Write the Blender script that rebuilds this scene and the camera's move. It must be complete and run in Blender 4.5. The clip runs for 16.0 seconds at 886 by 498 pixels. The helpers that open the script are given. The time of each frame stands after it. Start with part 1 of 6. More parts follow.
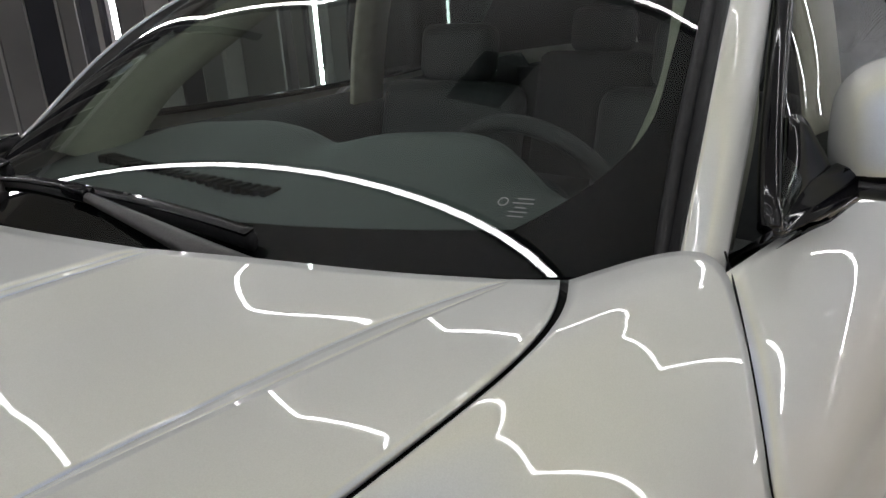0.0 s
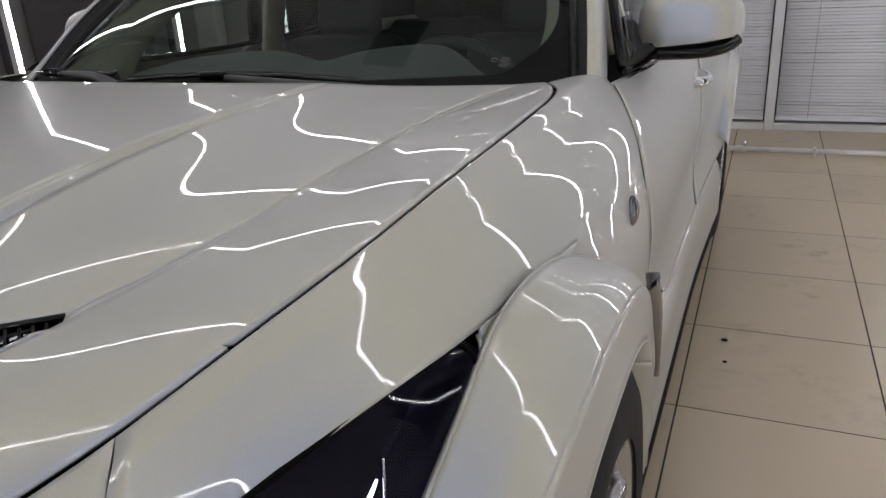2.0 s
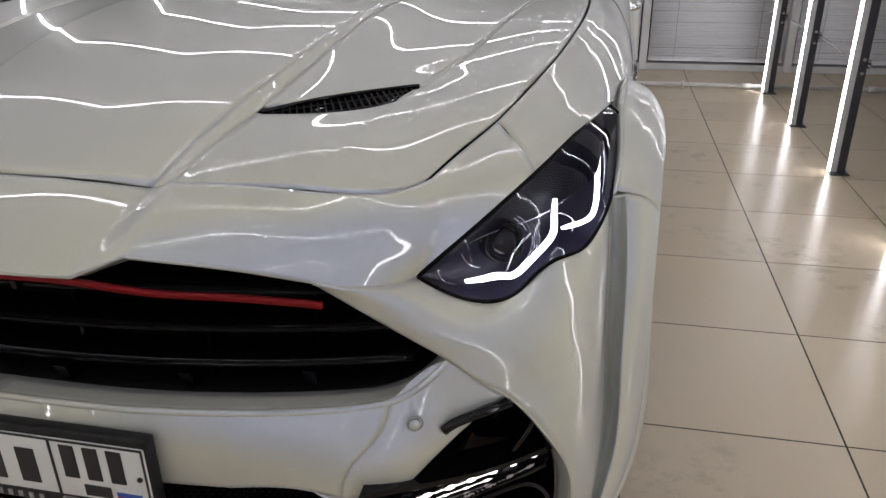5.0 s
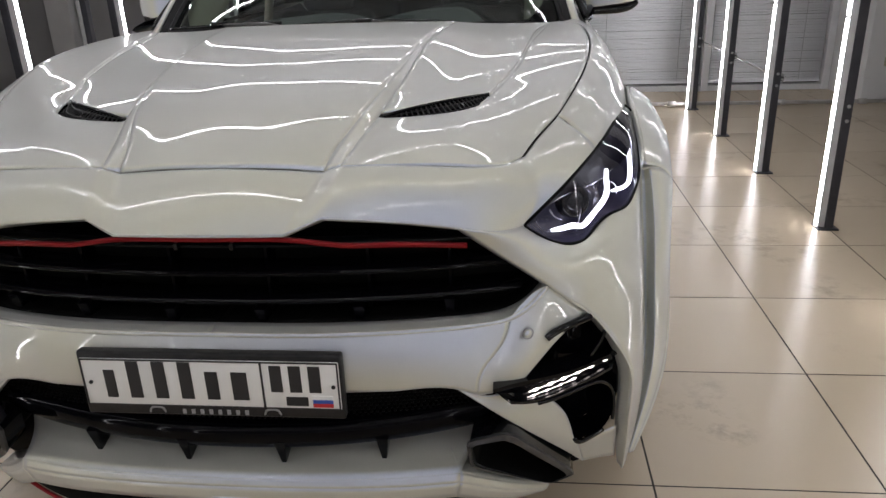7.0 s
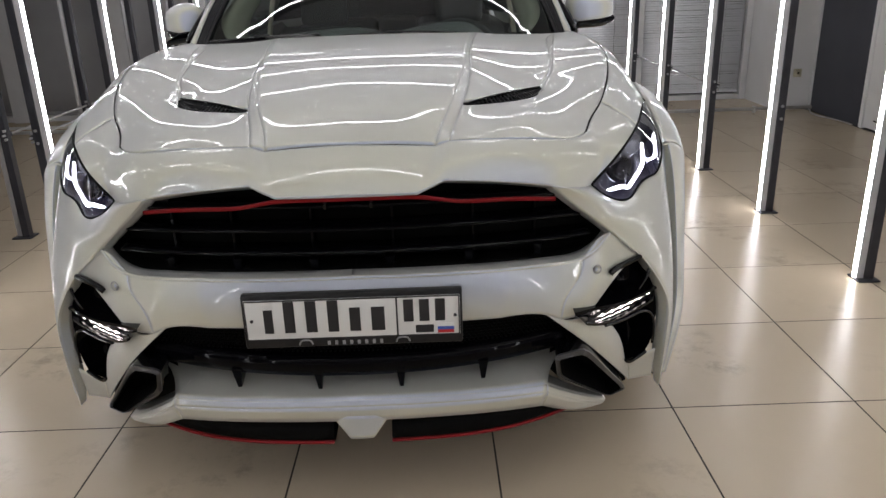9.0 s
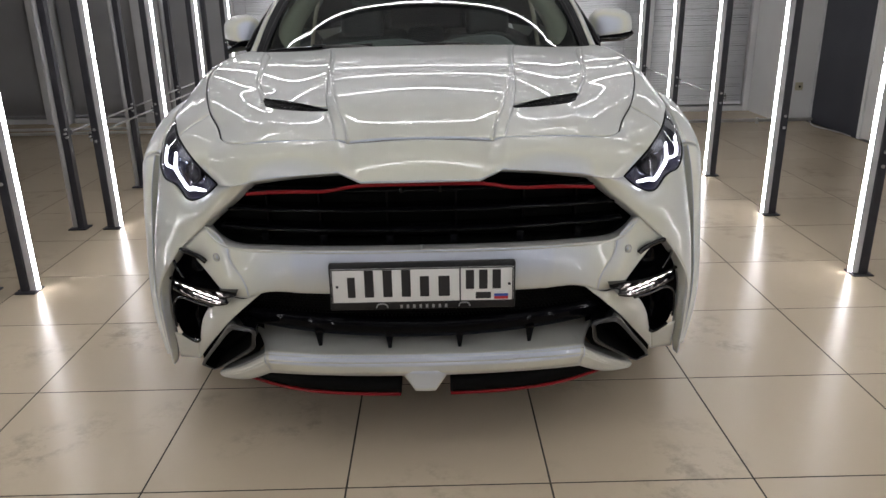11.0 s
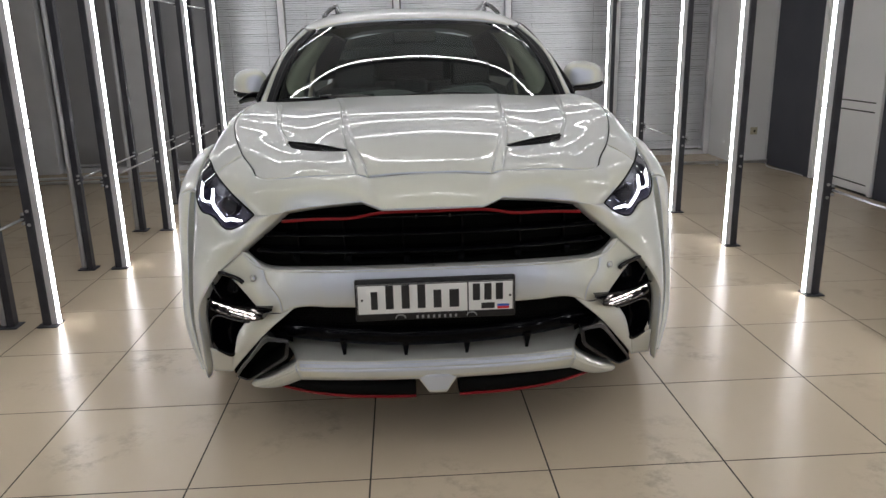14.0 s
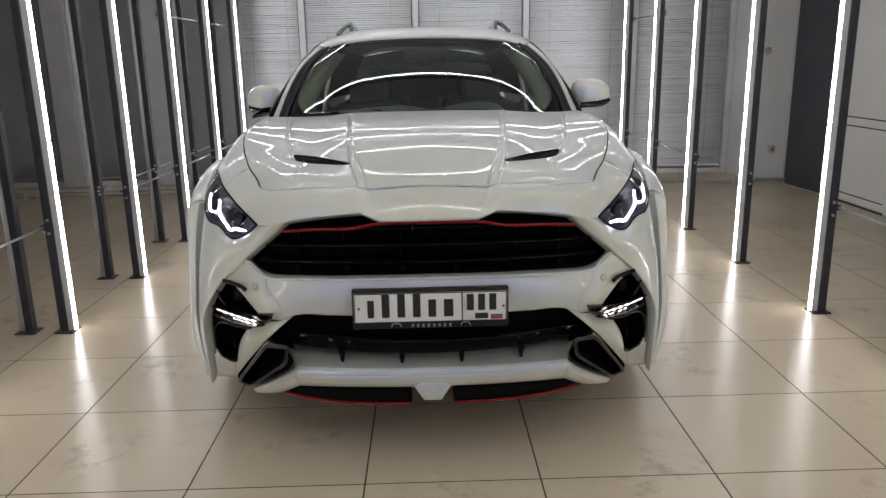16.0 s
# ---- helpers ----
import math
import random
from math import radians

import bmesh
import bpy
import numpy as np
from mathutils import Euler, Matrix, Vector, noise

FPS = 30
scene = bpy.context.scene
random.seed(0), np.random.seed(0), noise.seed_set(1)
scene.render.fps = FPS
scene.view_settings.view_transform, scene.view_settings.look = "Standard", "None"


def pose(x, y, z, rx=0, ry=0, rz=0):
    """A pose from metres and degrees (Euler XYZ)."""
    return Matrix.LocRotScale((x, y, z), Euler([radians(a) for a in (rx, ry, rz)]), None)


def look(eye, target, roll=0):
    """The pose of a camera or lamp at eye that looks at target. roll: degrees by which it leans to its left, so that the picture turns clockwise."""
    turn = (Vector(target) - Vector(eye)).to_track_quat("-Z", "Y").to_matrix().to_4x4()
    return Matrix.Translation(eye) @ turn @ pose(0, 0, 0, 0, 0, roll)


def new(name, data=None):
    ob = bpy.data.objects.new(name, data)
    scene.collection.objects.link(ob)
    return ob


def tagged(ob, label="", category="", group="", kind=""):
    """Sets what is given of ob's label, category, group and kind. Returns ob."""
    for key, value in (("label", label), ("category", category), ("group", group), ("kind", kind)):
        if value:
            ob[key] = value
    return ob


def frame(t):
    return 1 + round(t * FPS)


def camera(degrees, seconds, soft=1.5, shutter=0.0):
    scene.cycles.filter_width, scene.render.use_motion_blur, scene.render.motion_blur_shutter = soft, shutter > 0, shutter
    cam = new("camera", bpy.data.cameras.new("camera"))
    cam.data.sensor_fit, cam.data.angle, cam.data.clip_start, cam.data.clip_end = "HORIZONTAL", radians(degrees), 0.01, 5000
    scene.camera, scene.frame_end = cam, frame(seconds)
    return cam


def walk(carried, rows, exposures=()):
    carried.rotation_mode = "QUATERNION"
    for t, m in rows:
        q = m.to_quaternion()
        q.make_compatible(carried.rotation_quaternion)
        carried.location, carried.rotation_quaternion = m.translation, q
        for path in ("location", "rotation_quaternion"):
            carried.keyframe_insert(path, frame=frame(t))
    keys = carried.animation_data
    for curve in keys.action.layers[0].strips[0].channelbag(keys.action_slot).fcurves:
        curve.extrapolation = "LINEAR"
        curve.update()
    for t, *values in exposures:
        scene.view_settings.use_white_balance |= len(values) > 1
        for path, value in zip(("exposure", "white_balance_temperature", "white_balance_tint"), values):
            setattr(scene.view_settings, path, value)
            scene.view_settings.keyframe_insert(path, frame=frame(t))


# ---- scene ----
cam = camera(61.5, 16.0)
PATH = [
    (0, (1.073, 0.949, 1.376), (-0.165, 2.375, 0.717), -3.6),
    (0.5, (1.129, 0.703, 1.356), (0.023, 2.254, 0.746), -3.3),
    (1, (1.101, 0.484, 1.348), (0.148, 2.128, 0.724), -4.1),
    (1.5, (1.086, 0.271, 1.351), (0.272, 1.974, 0.69), -4.0),
    (2, (1.125, 0.102, 1.33), (0.371, 1.818, 0.63), -3.1),
    (2.5, (1.116, -0.08, 1.326), (0.402, 1.636, 0.587), -2.2),
    (3, (0.995, -0.237, 1.321), (0.411, 1.506, 0.532), -0.9),
    (3.5, (0.934, -0.359, 1.315), (0.47, 1.405, 0.494), 0.3),
    (4, (0.972, -0.508, 1.316), (0.55, 1.265, 0.494), 0.4),
    (4.5, (0.968, -0.643, 1.321), (0.548, 1.133, 0.503), -0.1),
    (5, (0.853, -0.755, 1.311), (0.462, 1.032, 0.501), -0.8),
    (7.5, (0.49, -1.323, 1.346), (0.364, 0.541, 0.632), -1.8),
    (8, (0.344, -1.4, 1.346), (0.302, 0.471, 0.64), -1.4),
    (8.5, (0.277, -1.504, 1.344), (0.295, 0.372, 0.65), -1.4),
    (9, (0.207, -1.656, 1.345), (0.224, 0.224, 0.662), -1.8),
    (9.5, (0.124, -1.739, 1.362), (0.132, 0.143, 0.685), -2.0),
    (12, (0.034, -2.157, 1.378), (0.055, -0.253, 0.766), -0.4),
    (12.5, (0.039, -2.219, 1.378), (0.044, -0.303, 0.805), -0.7),
    (13, (-0.02, -2.257, 1.394), (0.0, -0.333, 0.849), -1.1),
    (13.5, (-0.077, -2.305, 1.394), (-0.015, -0.379, 0.857), -1.4),
    (14, (-0.096, -2.343, 1.395), (0.006, -0.419, 0.859), -1.3),
    (14.5, (-0.075, -2.367, 1.393), (0.037, -0.441, 0.865), -1.0),
    (15, (-0.021, -2.405, 1.394), (0.065, -0.474, 0.883), -0.7),
    (15.5, (0.006, -2.428, 1.395), (0.061, -0.492, 0.895), -0.8),
    (16, (-0.003, -2.416, 1.394), (0.036, -0.478, 0.901), -1.1),
]
walk(cam, [(t, look(eye, target, roll)) for t, eye, target, roll in PATH], exposures=[(0, 0.42, 6500, 10), (0.7, 0.30, 6500, 11), (1.5, 0.07, 6500, 13), (2.2, -0.03, 6500, 14), (3.5, -0.07, 6500, 14), (4.5, 0.04, 6500, 13), (5.2, 0.13, 6500, 12.5), (7.3, 0.28, 6500, 12.5), (9, 0.31, 6500, 12), (12, 0.33, 6500, 10.5), (16, 0.28, 6500, 10)])

# ---- world and exposure ----
world = bpy.data.worlds.new("night")
scene.world = world
world.use_nodes = True
world.node_tree.nodes["Background"].inputs[0].default_value = (0.05, 0.055, 0.065, 1)
world.node_tree.nodes["Background"].inputs[1].default_value = 0.15
LED_POWER = 18.6


# ---- materials ----
def material(name, color, rough=0.5, metal=0.0, coat=0.0, coat_rough=0.03, spec=0.5, ior=1.5):
    m = bpy.data.materials.new(name)
    m.use_nodes = True
    b = m.node_tree.nodes["Principled BSDF"]
    b.inputs["Base Color"].default_value = (*color, 1)
    b.inputs["Roughness"].default_value = rough
    b.inputs["Metallic"].default_value = metal
    b.inputs["Coat Weight"].default_value = coat
    b.inputs["Coat Roughness"].default_value = coat_rough
    b.inputs["Specular IOR Level"].default_value = spec
    b.inputs["IOR"].default_value = ior
    return m


def vary(m, scale, low, high, detail=4.0, stretch=(1, 1, 1), bump=0.0, bump_scale=None, rough=None, source="Object"):
    """Mixes two tones of a material by noise, with a fine relief and an uneven gloss."""
    t = m.node_tree
    b = t.nodes["Principled BSDF"]
    co = t.nodes.new("ShaderNodeTexCoord")
    mp = t.nodes.new("ShaderNodeMapping")
    mp.inputs["Scale"].default_value = stretch
    t.links.new(co.outputs[source], mp.inputs[0])
    n = t.nodes.new("ShaderNodeTexNoise")
    n.inputs["Scale"].default_value = scale
    n.inputs["Detail"].default_value = detail
    t.links.new(mp.outputs[0], n.inputs["Vector"])
    r = t.nodes.new("ShaderNodeValToRGB")
    r.color_ramp.elements[0].position, r.color_ramp.elements[1].position = 0.3, 0.7
    r.color_ramp.elements[0].color, r.color_ramp.elements[1].color = (*low, 1), (*high, 1)
    t.links.new(n.outputs["Fac"], r.inputs[0])
    t.links.new(r.outputs[0], b.inputs["Base Color"])
    if rough:
        q = t.nodes.new("ShaderNodeMapRange")
        q.inputs["To Min"].default_value, q.inputs["To Max"].default_value = rough
        t.links.new(n.outputs["Fac"], q.inputs[0])
        t.links.new(q.outputs[0], b.inputs["Roughness"])
    if bump:
        n2 = t.nodes.new("ShaderNodeTexNoise")
        n2.inputs["Scale"].default_value = bump_scale or scale * 6
        n2.inputs["Detail"].default_value = 3
        t.links.new(mp.outputs[0], n2.inputs["Vector"])
        u = t.nodes.new("ShaderNodeBump")
        u.inputs["Strength"].default_value = bump
        u.inputs["Distance"].default_value = 0.002
        t.links.new(n2.outputs["Fac"], u.inputs["Height"])
        t.links.new(u.outputs[0], b.inputs["Normal"])
    return m


def glow(name, color, strength):
    m = bpy.data.materials.new(name)
    m.use_nodes = True
    b = m.node_tree.nodes["Principled BSDF"]
    b.inputs["Base Color"].default_value = (0.8, 0.8, 0.8, 1)
    b.inputs["Emission Color"].default_value = (*color, 1)
    b.inputs["Emission Strength"].default_value = strength
    return m


def pane(name, tint, ior=1.5, gloss_rough=0.0):
    """Thin glass: a tinted see-through sheet whose mirror gloss follows Fresnel."""
    m = bpy.data.materials.new(name)
    m.use_nodes = True
    t = m.node_tree
    t.nodes.remove(t.nodes["Principled BSDF"])
    out = t.nodes["Material Output"]
    tr = t.nodes.new("ShaderNodeBsdfTransparent")
    tr.inputs[0].default_value = (*tint, 1)
    gl = t.nodes.new("ShaderNodeBsdfGlossy")
    gl.inputs["Roughness"].default_value = gloss_rough
    lw = t.nodes.new("ShaderNodeLayerWeight")
    lw.inputs[0].default_value = 0.5
    pw = t.nodes.new("ShaderNodeMath")
    pw.operation = "POWER"
    t.links.new(lw.outputs["Facing"], pw.inputs[0])
    pw.inputs[1].default_value = 5.0
    low = ((ior - 1) / (ior + 1)) ** 2
    fr = t.nodes.new("ShaderNodeMapRange")
    fr.inputs["To Min"].default_value, fr.inputs["To Max"].default_value = low, 1.0
    t.links.new(pw.outputs[0], fr.inputs[0])
    mx = t.nodes.new("ShaderNodeMixShader")
    t.links.new(fr.outputs[0], mx.inputs[0])
    t.links.new(tr.outputs[0], mx.inputs[1])
    t.links.new(gl.outputs[0], mx.inputs[2])
    t.links.new(mx.outputs[0], out.inputs[0])
    return m


def pearl(m):
    """A mica layer: broad gloss that flips from a cool to a golden tint with the angle."""
    t = m.node_tree
    b, o = t.nodes["Principled BSDF"], t.nodes["Material Output"]
    lw = t.nodes.new("ShaderNodeLayerWeight")
    lw.inputs[0].default_value = 0.5
    r = t.nodes.new("ShaderNodeValToRGB")
    e = r.color_ramp.elements
    e[0].position, e[0].color = 0.05, (0.44, 0.52, 0.72, 1)
    e[1].position, e[1].color = 0.66, (0.58, 0.59, 0.57, 1)
    k = r.color_ramp.elements.new(0.26)
    k.color = (0.68, 0.665, 0.47, 1)
    g = t.nodes.new("ShaderNodeBsdfGlossy")
    g.inputs["Roughness"].default_value = 0.60
    x = t.nodes.new("ShaderNodeMixShader")
    x.inputs[0].default_value = 0.42
    t.links.new(lw.outputs["Facing"], r.inputs[0])
    t.links.new(r.outputs[0], g.inputs["Color"])
    t.links.new(b.outputs[0], x.inputs[1])
    t.links.new(g.outputs[0], x.inputs[2])
    t.links.new(x.outputs[0], o.inputs[0])
    return m


def tile_material(name):
    """Glazed beige floor tile: each tile a little different, with faint clouds, dust and scuffs."""
    m = material(name, (0.4, 0.34, 0.27), rough=0.22, spec=0.5)
    t = m.node_tree
    b = t.nodes["Principled BSDF"]
    geo = t.nodes.new("ShaderNodeNewGeometry")
    info = t.nodes.new("ShaderNodeObjectInfo")
    n = t.nodes.new("ShaderNodeTexNoise")
    n.inputs["Scale"].default_value, n.inputs["Detail"].default_value = 1.7, 6
    t.links.new(geo.outputs["Position"], n.inputs["Vector"])
    r = t.nodes.new("ShaderNodeValToRGB")
    r.color_ramp.elements[0].position, r.color_ramp.elements[1].position = 0.32, 0.72
    r.color_ramp.elements[0].color, r.color_ramp.elements[1].color = TILE_LOW, TILE_HIGH
    t.links.new(n.outputs["Fac"], r.inputs[0])
    rnd = t.nodes.new("ShaderNodeMapRange")
    rnd.inputs["To Min"].default_value, rnd.inputs["To Max"].default_value = 0.96, 1.03
    t.links.new(info.outputs["Random"], rnd.inputs[0])
    hsv = t.nodes.new("ShaderNodeHueSaturation")
    t.links.new(r.outputs[0], hsv.inputs["Color"])
    # sparse grey scuffs, and a few dark specks
    def noise(scale, detail, rough, low, high):
        n = t.nodes.new("ShaderNodeTexNoise")
        n.inputs["Scale"].default_value, n.inputs["Detail"].default_value, n.inputs["Roughness"].default_value = scale, detail, rough
        t.links.new(geo.outputs["Position"], n.inputs["Vector"])
        q = t.nodes.new("ShaderNodeMapRange")
        q.inputs["From Min"].default_value, q.inputs["From Max"].default_value = low, high
        t.links.new(n.outputs["Fac"], q.inputs[0])
        return q.outputs[0]

    def math_node(kind, a, b):
        m = t.nodes.new("ShaderNodeMath")
        m.operation = kind
        for k, v in enumerate((a, b)):
            if isinstance(v, (int, float)):
                m.inputs[k].default_value = v
            else:
                t.links.new(v, m.inputs[k])
        return m.outputs[0]

    scuff = math_node("MULTIPLY", noise(1.9, 2, 0.5, 0.54, 0.70), noise(11, 6, 0.7, 0.48, 0.72))
    v = t.nodes.new("ShaderNodeTexVoronoi")
    v.inputs["Scale"].default_value = 2.3
    t.links.new(geo.outputs["Position"], v.inputs["Vector"])
    speck = math_node("LESS_THAN", v.outputs["Distance"], 0.016)
    dirt = math_node("MAXIMUM", math_node("MULTIPLY", scuff, 0.44), math_node("MULTIPLY", speck, 0.7))
    clean = math_node("SUBTRACT", 1.0, dirt)
    t.links.new(math_node("MULTIPLY", rnd.outputs[0], clean), hsv.inputs["Value"])
    t.links.new(hsv.outputs[0], b.inputs["Base Color"])
    q = t.nodes.new("ShaderNodeMapRange")
    q.inputs["To Min"].default_value, q.inputs["To Max"].default_value = 0.27, 0.275
    t.links.new(scuff, q.inputs[0])
    t.links.new(q.outputs[0], b.inputs["Roughness"])
    w = t.nodes.new("ShaderNodeTexNoise")
    w.inputs["Scale"].default_value, w.inputs["Detail"].default_value = 14, 3
    t.links.new(geo.outputs["Position"], w.inputs["Vector"])
    u = t.nodes.new("ShaderNodeBump")
    u.inputs["Strength"].default_value, u.inputs["Distance"].default_value = 0.12, 0.002
    t.links.new(w.outputs["Fac"], u.inputs["Height"])
    t.links.new(u.outputs[0], b.inputs["Normal"])
    return m


TILE_LOW, TILE_HIGH = (0.590, 0.490, 0.360, 1), (0.612, 0.511, 0.378, 1)
PAINT = material("pearl_white_paint", (0.70, 0.69, 0.665), rough=0.32, coat=1.0, coat_rough=0.012, spec=0.5)
PAINT.node_tree.nodes["Principled BSDF"].inputs["Coat IOR"].default_value = 1.68
vary(PAINT, 900, (0.525, 0.532, 0.515), (0.605, 0.612, 0.588), detail=1)
pearl(PAINT)
GLOSS_BLACK = material("gloss_black", (0.003, 0.003, 0.004), rough=0.06, spec=0.35)
SATIN_BLACK = vary(material("black_plastic", (0.012, 0.012, 0.013), rough=0.45, spec=0.3), 60, (0.008, 0.008, 0.009), (0.016, 0.016, 0.017), bump=0.2)
ARM_GREY = vary(material("satin_grey_plastic", (0.045, 0.043, 0.042), rough=0.38, spec=0.5), 50, (0.035, 0.034, 0.033), (0.055, 0.053, 0.051), bump=0.2)
RUBBER = vary(material("rubber", (0.010, 0.010, 0.011), rough=0.7, spec=0.25), 30, (0.006, 0.006, 0.007), (0.014, 0.014, 0.015), bump=0.4)
FRIT = material("black_glass_print", (0.002, 0.002, 0.0025), rough=0.9, spec=0.0)
SEAL = material("black_seal", (0.004, 0.004, 0.004), rough=0.6, spec=0.06)
CHROME = material("chrome", (0.75, 0.76, 0.78), rough=0.06, metal=1.0)
DARK_CHROME = material("dark_chrome", (0.20, 0.20, 0.21), rough=0.12, metal=1.0)
RIM = material("rim_silver", (0.62, 0.62, 0.63), rough=0.25, metal=0.9, coat=0.5)
RED = material("red_trim", (0.20, 0.006, 0.009), rough=0.4, spec=0.2)
DUCT_GREY = vary(material("duct_frame_grey", (0.03, 0.03, 0.032), rough=0.28, coat=0.3), 30, (0.024, 0.024, 0.026), (0.038, 0.038, 0.040))
GRILLE_BLACK = material("grille_black", (0.002, 0.002, 0.003), rough=0.05, spec=0.09)
SLAT_BLACK = material("slat_black", (0.002, 0.002, 0.003), rough=0.08, spec=0.16)
REFLECTOR = material("lamp_reflector", (0.62, 0.63, 0.70), rough=0.12, metal=1.0)
LAMP_GLASS = material("projector_glass", (0.008, 0.008, 0.012), rough=0.10, spec=0.4)
LAMP_SHELL = material("lamp_inner_shell", (0.016, 0.015, 0.030), rough=0.35, spec=0.2)
LAMP_DARK = material("lamp_housing", (0.003, 0.0025, 0.008), rough=0.40, spec=0.06)
LEATHER_DARK = vary(material("dark_leather", (0.028, 0.030, 0.031), rough=0.6, spec=0.25), 40, (0.027, 0.029, 0.030), (0.036, 0.039, 0.040), bump=0.3)
LEATHER_GREY = vary(material("grey_leather", (0.028, 0.031, 0.032), rough=0.55, spec=0.3), 40, (0.027, 0.030, 0.031), (0.036, 0.039, 0.040), bump=0.3)
LEATHER_CREAM = vary(material("cream_leather", (0.42, 0.38, 0.30), rough=0.5), 30, (0.36, 0.33, 0.26), (0.45, 0.41, 0.33), bump=0.25)
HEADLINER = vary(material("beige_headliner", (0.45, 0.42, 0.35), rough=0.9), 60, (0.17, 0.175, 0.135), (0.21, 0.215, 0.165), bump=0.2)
DASH = vary(material("grey_green_dash", (0.045, 0.05, 0.048), rough=0.55), 90, (0.048, 0.058, 0.056), (0.064, 0.074, 0.072), bump=0.3)
PLATE_WHITE = material("plate_white", (0.72, 0.72, 0.70), rough=0.4)
INK = material("plate_ink", (0.012, 0.012, 0.014), rough=0.5)
GREY_INK = material("grey_ink", (0.30, 0.30, 0.31), rough=0.4)
FLAG_WHITE = material("flag_white", (0.75, 0.75, 0.75), rough=0.4)
FLAG_BLUE = material("flag_blue", (0.03, 0.09, 0.40), rough=0.4)
FLAG_RED = material("flag_red", (0.50, 0.02, 0.025), rough=0.4)
WINDSHIELD = pane("windshield_glass", (0.69, 0.79, 0.74), ior=1.74)
SIDE_GLASS = pane("side_glass", (0.80, 0.86, 0.83), ior=1.75)
PRIVACY_GLASS = pane("privacy_glass", (0.05, 0.06, 0.056))
LENS = pane("lamp_lens", (0.88, 0.87, 0.93), ior=1.42)
TILE = tile_material("beige_floor_tile")
GROUT = vary(material("grout", (0.05, 0.042, 0.032), rough=0.9), 25, (0.03, 0.025, 0.02), (0.06, 0.05, 0.038))
WALL = vary(material("white_wall_paint", (0.62, 0.62, 0.61), rough=0.75), 1.4, (0.72, 0.72, 0.72), (0.80, 0.80, 0.80), bump=0.25, bump_scale=60)
DARK_PANEL = vary(material("dark_grey_panel", (0.055, 0.058, 0.075), rough=0.6), 2.0, (0.048, 0.05, 0.066), (0.062, 0.065, 0.083), bump=0.15, bump_scale=80)
GREY_PANEL = vary(material("grey_roller_blind", (0.30, 0.30, 0.31), rough=0.8), 1.2, (0.28, 0.28, 0.29), (0.36, 0.36, 0.37), bump=0.2, bump_scale=120)
CEILING = vary(material("grey_ceiling_paint", (0.55, 0.55, 0.56), rough=0.9), 1.5, (0.52, 0.52, 0.53), (0.60, 0.60, 0.61))
SLAT = vary(material("blind_slat", (0.80, 0.81, 0.84), rough=0.35, spec=1.0), 3, (0.82, 0.83, 0.86), (0.87, 0.88, 0.91), rough=(0.3, 0.5))
MULLION = vary(material("white_window_frame", (0.66, 0.66, 0.67), rough=0.4), 4, (0.60, 0.60, 0.61), (0.70, 0.70, 0.71))
DOOR_WHITE = vary(material("white_door_plastic", (0.86, 0.86, 0.85), rough=0.4), 2, (0.86, 0.86, 0.85), (0.90, 0.90, 0.89))
NIGHT_GLASS = material("dark_window_glass", (0.012, 0.013, 0.016), rough=0.05, coat=0.3)
PIPE = vary(material("white_pipe", (0.60, 0.59, 0.57), rough=0.45), 8, (0.48, 0.46, 0.42), (0.66, 0.65, 0.63))
POST = vary(material("anthracite_steel", (0.035, 0.036, 0.045), rough=0.42, metal=0.3), 9, (0.028, 0.028, 0.036), (0.05, 0.05, 0.06), bump=0.1, rough=(0.35, 0.55))
ALU = vary(material("aluminium_profile", (0.55, 0.55, 0.56), rough=0.45, metal=0.1), 12, (0.50, 0.50, 0.51), (0.60, 0.60, 0.61))
DIFFUSER_OFF = vary(material("unlit_diffuser", (0.55, 0.56, 0.58), rough=0.5), 5, (0.48, 0.49, 0.51), (0.60, 0.61, 0.63))
STEEL_ROD = vary(material("galvanised_rod", (0.42, 0.42, 0.43), rough=0.35, metal=0.8), 20, (0.40, 0.40, 0.41), (0.52, 0.52, 0.53))
SOCKET = material("yellowed_socket", (0.52, 0.48, 0.34), rough=0.4)
LED = glow("led_tube", (0.98, 0.985, 1.01), LED_POWER)
DRL = glow("daytime_running_light", (0.88, 0.92, 1.0), 7.0)
FOG_LED = glow("fog_led", (1.0, 0.88, 0.84), 6.0)


